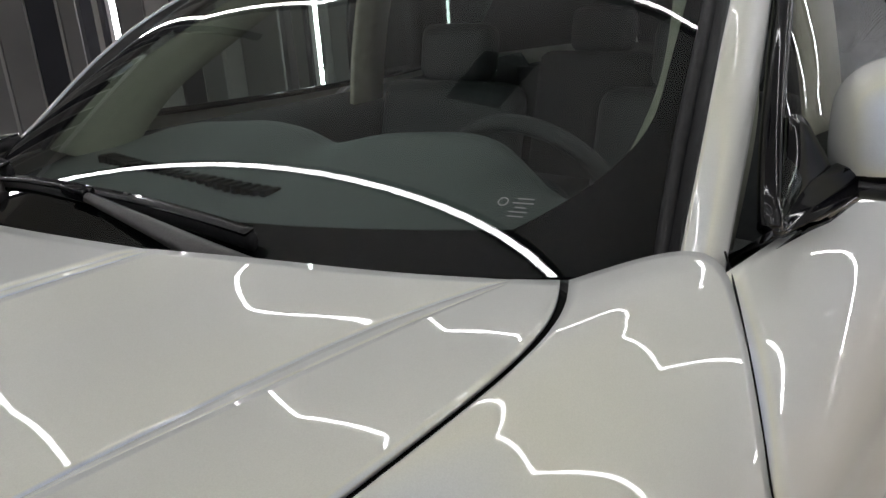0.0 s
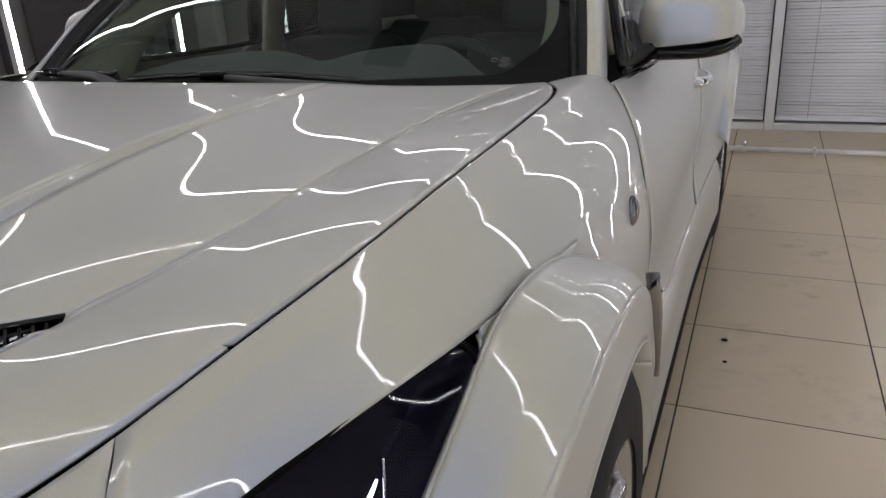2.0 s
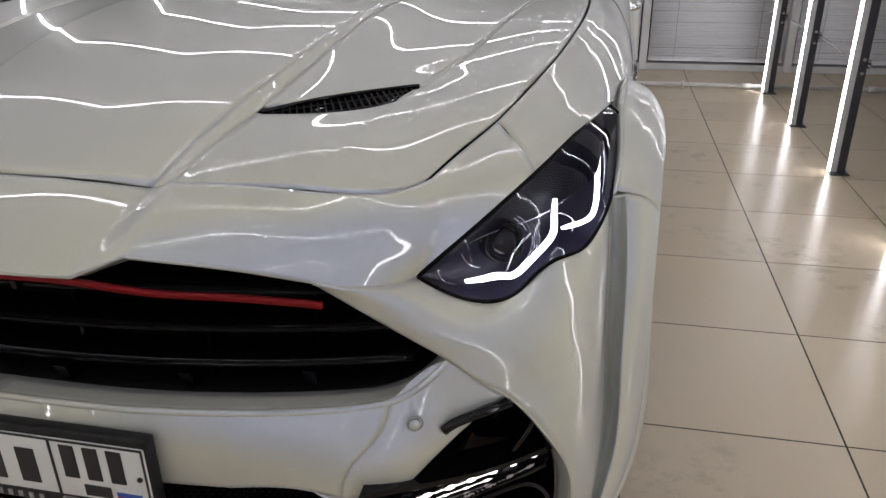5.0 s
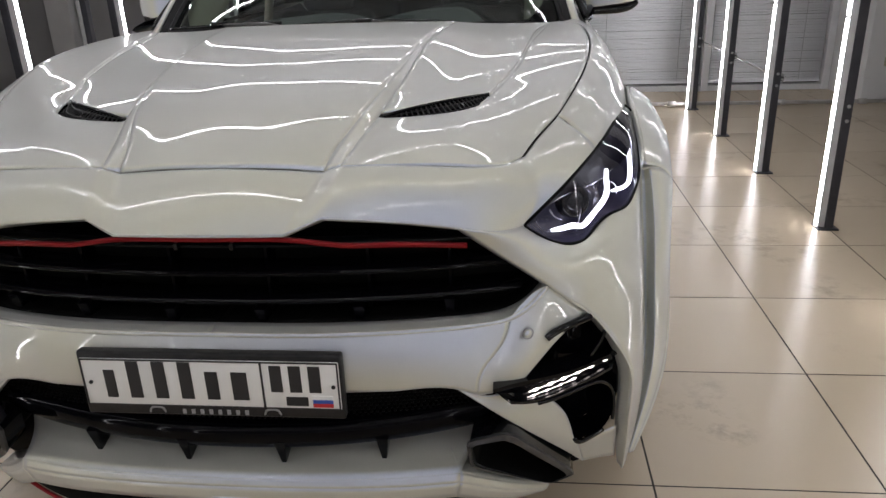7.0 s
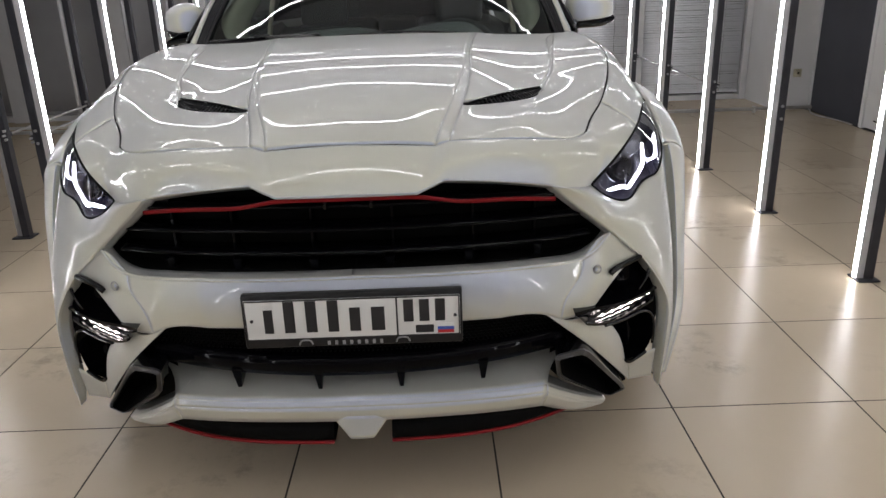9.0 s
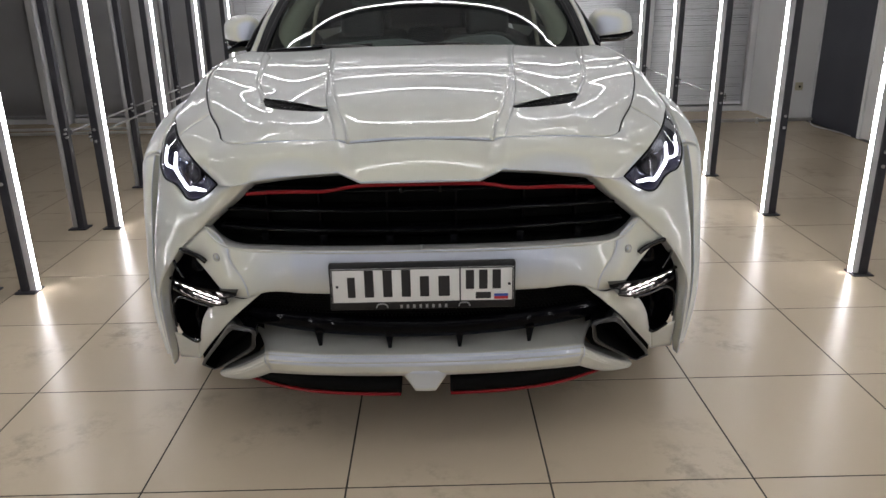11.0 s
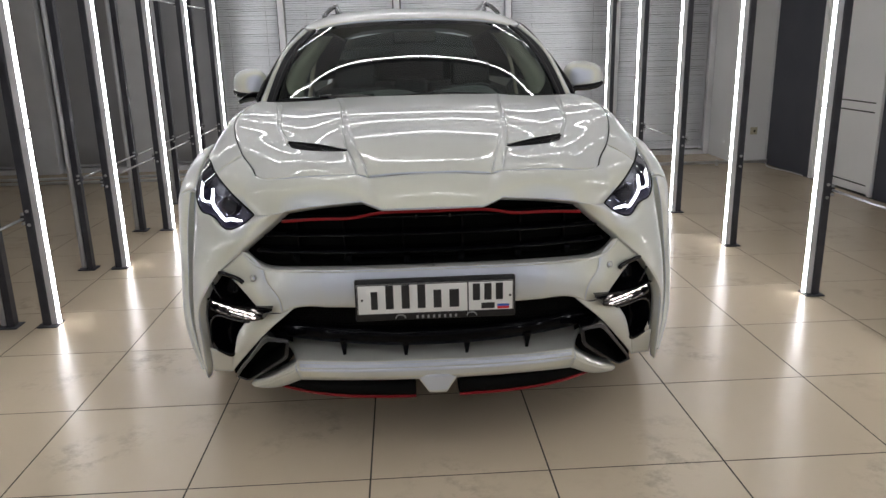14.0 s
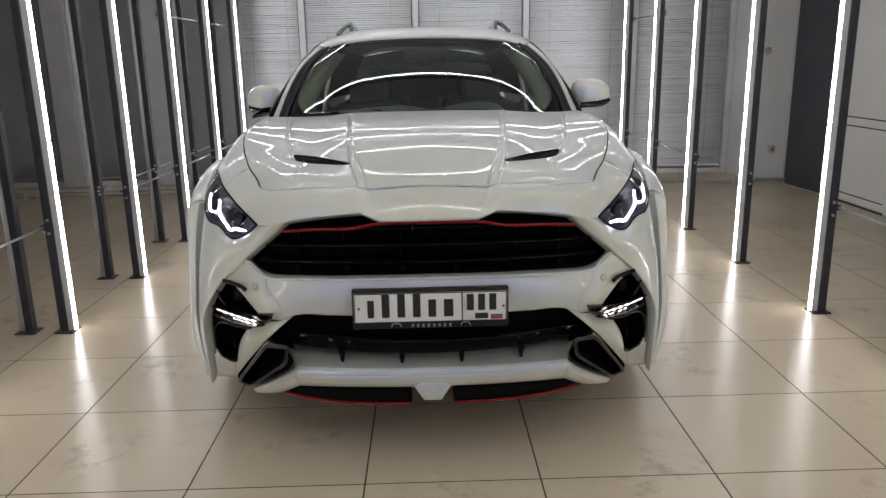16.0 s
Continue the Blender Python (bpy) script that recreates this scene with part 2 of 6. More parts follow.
# ---- shaping tools ----
def spline(points, n):
    """n points along a natural cubic spline through the given ones."""
    p = np.array(points, float)
    if len(p) == 2:
        return p[0] + np.linspace(0, 1, n)[:, None] * (p[1] - p[0])
    s = np.r_[0, np.cumsum(np.linalg.norm(np.diff(p, axis=0), axis=1) ** 0.75)]
    h = np.diff(s)
    k = len(p)
    a = np.zeros((k, k))
    r = np.zeros((k, 3))
    a[0, 0] = a[-1, -1] = 1
    for i in range(1, k - 1):
        a[i, i - 1], a[i, i], a[i, i + 1] = h[i - 1], 2 * (h[i - 1] + h[i]), h[i]
        r[i] = 6 * ((p[i + 1] - p[i]) / h[i] - (p[i] - p[i - 1]) / h[i - 1])
    m = np.linalg.solve(a, r)
    fine = np.linspace(0, s[-1], 20 * n)
    j = np.clip(np.searchsorted(s, fine, side="right") - 1, 0, k - 2)
    u, w, hh = (fine - s[j])[:, None], (s[j + 1] - fine)[:, None], h[j][:, None]
    q = (m[j] * w ** 3 + m[j + 1] * u ** 3) / (6 * hh) + (p[j] / hh - m[j] * hh / 6) * w + (p[j + 1] / hh - m[j + 1] * hh / 6) * u
    d = np.r_[0, np.cumsum(np.linalg.norm(np.diff(q, axis=0), axis=1))]
    e = np.linspace(0, d[-1], n)
    return np.stack([np.interp(e, d, q[:, c]) for c in range(3)], 1)


def loft(guides, nu, nv):
    """A grid of points over guide curves that run the same way."""
    g = np.array([spline(c, nu) for c in guides])
    return np.stack([spline(g[:, i], nv) for i in range(nu)], 1)


def coons(low, high, left, right, nu, nv):
    """A grid that keeps to four edge curves: low and high run one way, left and right join them."""
    lo, hi, le, ri = spline(low, nu), spline(high, nu), spline(left, nv), spline(right, nv)
    u, v = np.linspace(0, 1, nu)[None, :, None], np.linspace(0, 1, nv)[:, None, None]
    lo[0], lo[-1], hi[0], hi[-1] = le[0], ri[0], le[-1], ri[-1]
    g = (1 - v) * lo[None] + v * hi[None] + (1 - u) * le[:, None] + u * ri[:, None]
    return g - (1 - u) * (1 - v) * lo[0] - u * (1 - v) * lo[-1] - (1 - u) * v * hi[0] - u * v * hi[-1]


def mirrored(grid):
    return np.asarray(grid) * np.array([-1, 1, 1])


def sheet(bm, grid, heart=(0, 2.2, 0.6)):
    """Adds a grid of points as faces that look away from the heart of the thing."""
    grid = np.asarray(grid)
    nv, nu = grid.shape[:2]
    n = np.cross(grid[-1, 0] - grid[0, -1], grid[-1, -1] - grid[0, 0])
    out = n @ (grid.reshape(-1, 3).mean(0) - np.array(heart)) > 0
    v = [[bm.verts.new(grid[j, i]) for i in range(nu)] for j in range(nv)]
    for j in range(nv - 1):
        for i in range(nu - 1):
            q = [v[j][i], v[j][i + 1], v[j + 1][i + 1], v[j + 1][i]]
            bm.faces.new(q if not out else q[::-1])
    return bm


def part(name, bm, mat, parent, label="", smooth=True, thick=0.0):
    """Links a bmesh as one mesh object under a thing or a part."""
    me = bpy.data.meshes.new(name)
    if smooth:
        for f in bm.faces:
            f.smooth = True
    bm.to_mesh(me)
    bm.free()
    me.materials.append(mat)
    ob = new(name, me)
    ob.parent = parent
    if label:
        ob["label"] = label
    if thick:
        s = ob.modifiers.new("thickness", "SOLIDIFY")
        s.thickness, s.offset = thick, -1
    return ob


def thing(name, label, category, group="", kind="", at=(0, 0, 0)):
    return tagged(move(new(name), at), label, category, group, kind)


def move(ob, at):
    ob.matrix_basis = Matrix.Translation(at)
    return ob


def box(bm, low, high, bevel=0.0):
    lo, hi = Vector(low), Vector(high)
    r = bmesh.ops.create_cube(bm, size=1, matrix=Matrix.Translation((lo + hi) / 2) @ Matrix.Diagonal((*(hi - lo), 1)))
    if bevel:
        e = list({e for v in r["verts"] for e in v.link_edges})
        bmesh.ops.bevel(bm, geom=e, offset=bevel, segments=2, affect="EDGES", profile=0.5)
    return bm


def bar(bm, a, b, w, h, up=(0, 0, 1), bevel=0.0):
    """A straight bar of section w by h from a to b."""
    a, b = Vector(a), Vector(b)
    z = (b - a).normalized()
    x = Vector(up).cross(z)
    if x.length < 1e-4:
        x = Vector((1, 0, 0)).cross(z)
    x.normalize()
    y = z.cross(x)
    m = Matrix((x, y, z)).transposed().to_4x4()
    m.translation = (a + b) / 2
    r = bmesh.ops.create_cube(bm, size=1, matrix=m @ Matrix.Diagonal((w, h, (b - a).length, 1)))
    if bevel:
        e = list({e for v in r["verts"] for e in v.link_edges})
        bmesh.ops.bevel(bm, geom=e, offset=bevel, segments=2, affect="EDGES", profile=0.5)
    return bm


def rod(bm, a, b, r1, r2=None, seg=12):
    a, b = Vector(a), Vector(b)
    m = (b - a).to_track_quat("Z", "Y").to_matrix().to_4x4()
    m.translation = (a + b) / 2
    bmesh.ops.create_cone(bm, cap_ends=True, segments=seg, radius1=r1, radius2=r1 if r2 is None else r2, depth=(b - a).length, matrix=m)
    return bm


def tube(bm, points, r, n=40, seg=8, flat=1.0):
    """A round strand along a spline; flat squeezes it upright."""
    p = spline(points, n)
    rings = []
    for i in range(n):
        d = p[min(i + 1, n - 1)] - p[max(i - 1, 0)]
        d = d / np.linalg.norm(d)
        s = np.cross(d, (0, 0, 1.0)) if abs(d[2]) < 0.95 else np.cross(d, (0, 1.0, 0))
        s /= np.linalg.norm(s)
        t = np.cross(s, d)
        rings.append([bm.verts.new(p[i] + r * (np.cos(a) * s + flat * np.sin(a) * t)) for a in np.linspace(0, 2 * np.pi, seg, endpoint=False)])
    for i in range(n - 1):
        for k in range(seg):
            bm.faces.new((rings[i][k], rings[i][(k + 1) % seg], rings[i + 1][(k + 1) % seg], rings[i + 1][k]))
    bm.faces.new(rings[0][::-1])
    bm.faces.new(rings[-1])
    return bm


def ribbon(bm, points, width, n=40, across=(0, 0, 1), thick=0.004):
    """A flat strip of some thickness along a spline."""
    p = spline(points, n)
    w = np.array(across, float) / np.linalg.norm(across) * width / 2
    g = []
    for i in range(n):
        d = p[min(i + 1, n - 1)] - p[max(i - 1, 0)]
        k = np.cross(d, w)
        k = k / np.linalg.norm(k) * thick / 2
        g.append([p[i] - w - k, p[i] + w - k, p[i] + w + k, p[i] - w + k, p[i] - w - k])
    rows = [[bm.verts.new(q) for q in r[:4]] for r in g]
    for i in range(n - 1):
        for k in range(4):
            bm.faces.new((rows[i][k], rows[i][(k + 1) % 4], rows[i + 1][(k + 1) % 4], rows[i + 1][k]))
    bm.faces.new(rows[0][::-1])
    bm.faces.new(rows[-1])
    return bm


def new_bm():
    return bmesh.new()


# ---- the room ----
X_RIGHT, X_LEFT, Y_BACK, Y_NICHE, Y_FRONT, Z_TOP = 4.03, -7.0, 5.82, 6.6, -6.0, 3.4


def slab(name, low, high, mat, label, category, bevel=0.0):
    ob = part(name, box(new_bm(), low, high, bevel), mat, None, label, smooth=False)
    return tagged(ob, label, category, kind="structure")


floor = slab("floor", (X_LEFT, Y_FRONT, -0.12), (X_RIGHT, Y_NICHE, -0.0008), GROUT, "beige glazed square floor tiles with dark joints", "floor")
ceiling = slab("ceiling", (X_LEFT - 0.2, Y_FRONT - 0.2, Z_TOP), (X_RIGHT + 0.2, Y_NICHE + 0.5, Z_TOP + 0.2), CEILING, "grey painted ceiling over the light tunnel", "ceiling")
slab("wall_north", (3.66, Y_BACK, -0.1), (X_RIGHT, Y_BACK + 0.9, Z_TOP), WALL, "white painted wall pier beside the window bay", "wall")
slab("wall_north_lintel", (X_LEFT, Y_BACK + 0.5, 3.0), (3.66, Y_BACK + 0.9, Z_TOP), WALL, "white painted lintel over the window bay", "wall")
slab("wall_east", (X_RIGHT, Y_FRONT, -0.1), (X_RIGHT + 0.2, Y_NICHE + 0.2, Z_TOP), WALL, "white painted side wall with doors", "wall")
wall_west = slab("wall_west", (X_LEFT - 0.2, Y_FRONT, -0.1), (X_LEFT, Y_NICHE + 0.2, Z_TOP), WALL, "grey shaded side wall of the bay", "wall")
for k in range(16):
    y = 1.75 + 0.31 * k
    ob = part("panel", box(new_bm(), (X_LEFT, y, 0.0), (X_LEFT + 0.03 + 0.02 * (k % 2), y + 0.27, 3.2), 0.004), ((DARK_PANEL, GREY_PANEL, GREY_PANEL, DARK_PANEL, GREY_PANEL) if k < 9 else (WALL, GREY_PANEL, WALL, DARK_PANEL, GREY_PANEL))[k % 5], wall_west, smooth=False)
slab("wall_south", (X_LEFT, Y_FRONT - 0.2, -0.1), (X_RIGHT, Y_FRONT, Z_TOP), WALL, "plain wall behind the entrance side", "wall")


def blind_window(name, x0, x1, mat, label, seed):
    """A floor-high window with a closed slatted blind before the dark pane."""
    w = thing(name, label, "window", kind="structure")
    y = Y_NICHE
    part("pane", box(new_bm(), (x0, y + 0.10, 0.02), (x1, y + 0.12, 3.0)), NIGHT_GLASS, w, smooth=False)
    rnd = random.Random(seed)
    bm = new_bm()
    z, k = 0.10, 0
    while z < 2.98:
        tilt = 0.0115 + rnd.uniform(-0.0008, 0.0008)
        a = bm.verts.new((x0 + 0.012, y - 0.0035, z))
        b = bm.verts.new((x1 - 0.012, y - 0.0035, z + rnd.uniform(-0.0008, 0.0008)))
        c = bm.verts.new((x1 - 0.012, y + 0.0035, z + tilt * 1.05))
        d = bm.verts.new((x0 + 0.012, y + 0.0035, z + tilt * 1.05))
        e = bm.verts.new((x1 - 0.012, y + 0.005, z + tilt * 2))
        f = bm.verts.new((x0 + 0.012, y + 0.005, z + tilt * 2))
        bm.faces.new((a, b, c, d))
        bm.faces.new((d, c, e, f))
        z += 0.025
    s = part("slats", bm, mat, w, "closed horizontal metal slats", thick=0.0009)
    s["kind"] = "stuff"
    part("bottom_rail", box(new_bm(), (x0 + 0.01, y - 0.012, 0.075), (x1 - 0.01, y + 0.012, 0.10), 0.003), mat, w, smooth=False)
    for f in (0.2, 0.8):
        xx = x0 + (x1 - x0) * f
        part("ladder_cord", box(new_bm(), (xx, y - 0.0105, 0.1), (xx + 0.003, y - 0.0085, 2.98)), GREY_INK, w, smooth=False)
    part("window_sill", box(new_bm(), (x0, y - 0.03, 0.0), (x1, y + 0.09, 0.055), 0.004), MULLION, w, smooth=False)
    return w


EDGES = [-2.16, -1.40, -0.09, 1.19, 2.46, 3.62]
for k in range(5):
    blind_window(f"window_{k + 1}", EDGES[k] + 0.035, EDGES[k + 1] - 0.035, SLAT, "tall dark window behind closed silver slatted blind", k)
for k, x in enumerate(EDGES):
    slab(f"trim_mullion_{k + 1}", (x - 0.035, Y_NICHE - 0.045, 0.0), (x + 0.035, Y_NICHE + 0.13, 3.05), MULLION, "white plastic window mullion", "window frame", 0.006)
for k, (a, b) in enumerate(((-2.95, -2.2), (-4.05, -3.2), (-5.3, -4.35), (-6.9, -5.45))):
    w = thing(f"window_{k + 6}", "tall window behind a drawn dark grey roller blind", "window", kind="structure")
    part("pane", box(new_bm(), (a, Y_NICHE + 0.10, 0.02), (b, Y_NICHE + 0.12, 3.0)), NIGHT_GLASS, w, smooth=False)
    bm = sheet(new_bm(), loft([[(a + (b - a) * u, Y_NICHE + 0.004 * math.sin(9 * u + k + z), z) for u in (0.01, 0.2, 0.4, 0.6, 0.8, 0.99)] for z in (0.09, 0.9, 1.8, 2.95)], 24, 12))
    part("blind_cloth", bm, GREY_PANEL, w, "dark grey blind cloth", thick=0.0015)
    part("bottom_rail", box(new_bm(), (a + 0.01, Y_NICHE - 0.012, 0.07), (b - 0.01, Y_NICHE + 0.012, 0.10), 0.004), GREY_PANEL, w, smooth=False)
    part("window_sill", box(new_bm(), (a, Y_NICHE - 0.03, 0.0), (b, Y_NICHE + 0.09, 0.055), 0.004), MULLION, w, smooth=False)
for k, x in enumerate((-3.08, -4.2, -5.38)):
    slab(f"trim_column_{k + 1}", (x - 0.13, Y_NICHE - 0.10, 0.0), (x + 0.13, Y_NICHE + 0.13, 3.05), MULLION, "wide white window post", "window frame", 0.01)

# heating pipe along the foot of the windows
pipe = thing("floor_pipe", "white painted pipe along the floor with couplings", "pipe", kind="structure")
part("pipe_run", rod(new_bm(), (-6.9, 5.72, 0.035), (4.0, 5.72, 0.035), 0.016, seg=14), PIPE, pipe)
part("pipe_run", rod(new_bm(), (-6.9, 5.745, 0.075), (0.9, 5.745, 0.075), 0.014, seg=14), PIPE, pipe)
for x in (-4.9, -2.3, 0.98, 1.95, 2.9, 3.6):
    part("coupling", rod(new_bm(), (x, 5.72, 0.035), (x + 0.07, 5.72, 0.035), 0.024, seg=14), PIPE, pipe)
    part("pipe_clip", box(new_bm(), (x + 0.5, 5.70, 0.0), (x + 0.52, 5.74, 0.06), 0.003), PIPE, pipe, smooth=False)
part("valve", rod(new_bm(), (1.04, 5.72, 0.03), (1.04, 5.72, 0.09), 0.012, seg=12), CHROME, pipe)

# side wall: dark panel door, white double doors, socket
door = thing("door_1", "dark grey flush panel door with thin white edge", "door", kind="structure")
part("leaf", box(new_bm(), (X_RIGHT - 0.05, 4.86, 0.0), (X_RIGHT, 5.74, 2.9), 0.004), DARK_PANEL, door, smooth=False)
part("edge_strip", box(new_bm(), (X_RIGHT - 0.056, 5.745, 0.0), (X_RIGHT, 5.775, 2.9), 0.003), MULLION, door, smooth=False)
part("cable", tube(new_bm(), [(3.96, 5.7, 0.012), (3.88, 5.45, 0.01), (3.93, 5.2, 0.01), (3.95, 4.9, 0.01)], 0.006), PIPE, door)


def panel_door(name, y0, y1):
    """A white flush door with paired grooves across it, set in a frame."""
    d = thing(name, "white plastic door with dark grooves across it", "door", kind="structure")
    for a, b in ((y0, y0 + 0.05), (y1 - 0.05, y1)):
        part("door_frame", box(new_bm(), (X_RIGHT - 0.062, a, 0.0), (X_RIGHT, b, 2.5), 0.004), DOOR_WHITE, d, smooth=False)
    part("door_frame", box(new_bm(), (X_RIGHT - 0.062, y0 + 0.05, 2.44), (X_RIGHT, y1 - 0.05, 2.5), 0.004), DOOR_WHITE, d, smooth=False)
    part("leaf", box(new_bm(), (X_RIGHT - 0.05, y0 + 0.054, 0.012), (X_RIGHT - 0.002, y1 - 0.054, 2.436), 0.004), DOOR_WHITE, d, smooth=False)
    for z in (0.088, 0.725, 0.806, 2.30):
        part("groove", box(new_bm(), (X_RIGHT - 0.0515, y0 + 0.09, z - 0.005), (X_RIGHT - 0.045, y1 - 0.20, z + 0.005)), SEAL, d, smooth=False)
    return d


panel_door("door_2", 3.82, 4.84)
door3 = thing("door_3", "dark grey flush panel beside the white door", "door", kind="structure")
part("leaf", box(new_bm(), (X_RIGHT - 0.05, 2.36, 0.0), (X_RIGHT, 3.80, 2.9), 0.004), DARK_PANEL, door3, smooth=False)
sock = thing("wall_socket", "yellowed round wall socket on the white pier", "socket", at=(3.845, Y_BACK, 0.36))
part("plate", box(new_bm(), (-0.04, -0.012, -0.04), (0.04, 0, 0.04), 0.006), SOCKET, sock)
part("cover", rod(new_bm(), (0, -0.024, 0), (0, -0.010, 0), 0.03, seg=20), SOCKET, sock)
part("hole", rod(new_bm(), (0, -0.0255, 0), (0, -0.022, 0), 0.012, seg=12), SEAL, sock)

cap = thing("wall_socket", "small pinkish round socket on the white pier", "socket", at=(3.72, Y_BACK, 1.42))
part("plate", rod(new_bm(), (0, -0.014, 0), (0, 0, 0), 0.034, 0.04, seg=20), SOCKET, cap)
part("knob", rod(new_bm(), (0, -0.024, 0), (0, -0.012, 0), 0.012, seg=12), SOCKET, cap)

# black ventilation outlet over the windscreen
vent = thing("ceiling_vent", "black slatted ventilation outlet on a grey duct", "vent", at=(0.09, 2.02, 2.78))
part("duct", box(new_bm(), (-0.16, -0.135, 0.05), (0.16, 0.135, 0.62), 0.004), CEILING, vent, smooth=False)
part("backing", box(new_bm(), (-0.145, -0.120, 0.035), (0.145, 0.120, 0.05)), SEAL, vent, smooth=False)
for a, b in (((-0.16, -0.135), (0.16, -0.119)), ((-0.16, 0.119), (0.16, 0.135)), ((-0.16, -0.119), (-0.144, 0.119)), ((0.144, -0.119), (0.16, 0.119))):
    part("frame", box(new_bm(), (*a, -0.004), (*b, 0.05), 0.003), GLOSS_BLACK, vent, smooth=False)
for k in range(6):
    y = -0.098 + 0.040 * k
    bm = bar(new_bm(), (-0.144, y, 0.012), (0.144, y, 0.012), 0.034, 0.003, up=(0, 0.75, 0.65))
    slat_edge = part("slat", bm, GLOSS_BLACK, vent, smooth=False)
    part("edge", rod(new_bm(), (-0.144, y - 0.013, 0.001), (0.144, y - 0.013, 0.001), 0.0035, seg=12), DARK_CHROME, slat_edge)
part("lever", rod(new_bm(), (0.0, 0.0, -0.012), (0.0, 0.04, -0.012), 0.005, seg=10), CHROME, vent)

# ---- light tunnel ----
POSTS = [0.41 + 1.045 * k for k in range(-4, 6)]
XL, XR, ZC, ZT, CUT = -1.955, 2.13, 2.05, 2.55, 0.62


def lit_bar(arch, a, b, inward, tag):
    """A steel bar with an aluminium profile and a glowing tube on its inner face."""
    a, b, n = Vector(a), Vector(b), Vector(inward).normalized()
    side = (b - a).normalized().cross(n)
    p = part(tag, bar(new_bm(), a - n * 0.03, b - n * 0.03, 0.040, 0.05, up=side, bevel=0.003), POST, arch, smooth=False)
    part("profile", bar(new_bm(), a + n * 0.0065, b + n * 0.0065, 0.034, 0.023, up=side), ALU, p, smooth=False)
    k = max(1, round((b - a).length / 1.2))
    for i in range(k):
        u, v = a.lerp(b, i / k), a.lerp(b, (i + 1) / k)
        gap = (v - u).normalized() * 0.006
        part("led_tube", rod(new_bm(), u + gap + n * 0.0265, v - gap + n * 0.0265, 0.0095, seg=12), LED, p, "glowing white tube")


def light_arch(y):
    a = thing("light_arch", "dark steel arch lined with glowing white tubes", "lamp", group="arches of the light tunnel", at=(0, y, 0))
    for s, x in ((1, XL), (-1, XR)):
        lit_bar(a, (x, 0, 0.008), (x, 0, ZC), (s, 0, 0), "post")
        part("base_plate", box(new_bm(), (x - 0.07 if s > 0 else x - 0.03, -0.05, 0.0), (x + 0.03 if s > 0 else x + 0.07, 0.05, 0.008), 0.002), POST, a, smooth=False)
        for z in (0.55, 0.62):
            part("bolt", rod(new_bm(), (x - s * 0.03, -0.030, z), (x - s * 0.03, -0.021, z), 0.009, seg=8), STEEL_ROD, a)
        lit_bar(a, (x, 0, ZC), (x + s * CUT, 0, ZT), (s * 0.62, 0, -0.75), "corner_beam")
    lit_bar(a, (XL + CUT, 0, ZT), (XR - CUT, 0, ZT), (0, 0, -1), "top_beam")
    return a


for y in POSTS:
    light_arch(y)


def unlit_post(y):
    p = thing("light_post", "dark steel post with an unlit white tube", "lamp", group="unlit posts beside the tunnel", at=(-2.20, y, 0))
    part("post", bar(new_bm(), (0.03, 0, 0.008), (0.03, 0, 2.9), 0.04, 0.05, up=(0, 1, 0), bevel=0.003), POST, p, smooth=False)
    part("diffuser", rod(new_bm(), (-0.012, 0, 0.01), (-0.012, 0, 2.9), 0.017, seg=10), DIFFUSER_OFF, p)
    part("base_plate", box(new_bm(), (-0.04, -0.05, 0.0), (0.07, 0.05, 0.008), 0.002), POST, p, smooth=False)
    return p


for y in POSTS:
    unlit_post(y)


def tie_rod(x, z, first, last):
    """A rod from post to post, clamped with two bolts at each."""
    r = thing("tie_rod", "thin galvanised rod tying the light posts together", "rail", group="tie rods")
    ends = [y for y in POSTS if first - 0.1 < y < last + 0.1]
    part("rod", rod(new_bm(), (x, ends[0] - 0.05, z), (x, ends[-1] + 0.05, z), 0.0065), STEEL_ROD, r)
    for y in ends:
        part("clamp", box(new_bm(), (x - 0.012, y - 0.030, z - 0.014), (x + 0.012, y + 0.030, z + 0.014), 0.004), POST, r, smooth=False)
        for dz in (-0.024, 0.024):
            part("bolt", rod(new_bm(), (x, y - 0.034, z + dz), (x, y - 0.020, z + dz), 0.008, seg=8), STEEL_ROD, r)
    return r


for first, last in ((0.41, 1.455), (3.545, 5.635)):
    tie_rod(XR + 0.055, 0.59, first, last)
for first, last in ((0.41, 1.455), (2.50, 5.635)):
    tie_rod(XL - 0.055, 0.582, first, last)
tie_rod(-2.155, 0.60, 2.50, 5.635)
tie_rod(XL - 0.055, 1.765, 3.545, 5.635)
tie_rod(XR + 0.055, 1.765, 4.59, 5.635)


# ---- the car ----
car = thing("car", "pearl white sport utility car with a wide body kit", "car")


def both(name, grids, mat, label="", thick=0.0, smooth=True, parent=None, heart=(0, 2.2, 0.6)):
    """One part a side, the second a mirror image."""
    made = []
    for flip in (False, True):
        bm = new_bm()
        for g in grids:
            sheet(bm, mirrored(g) if flip else g, heart)
        made.append(part(name, bm, mat, parent or car, label, smooth, thick))
    return made


def both_solid(name, build, mat, label="", smooth=True, parents=None):
    made = []
    for k, s in enumerate((1, -1)):
        bm = new_bm()
        build(bm)
        if s < 0:
            for v in bm.verts:
                v.co.x = -v.co.x
            bmesh.ops.reverse_faces(bm, faces=bm.faces[:])
        made.append(part(name, bm, mat, parents[k] if parents else car, label, smooth))
    return made


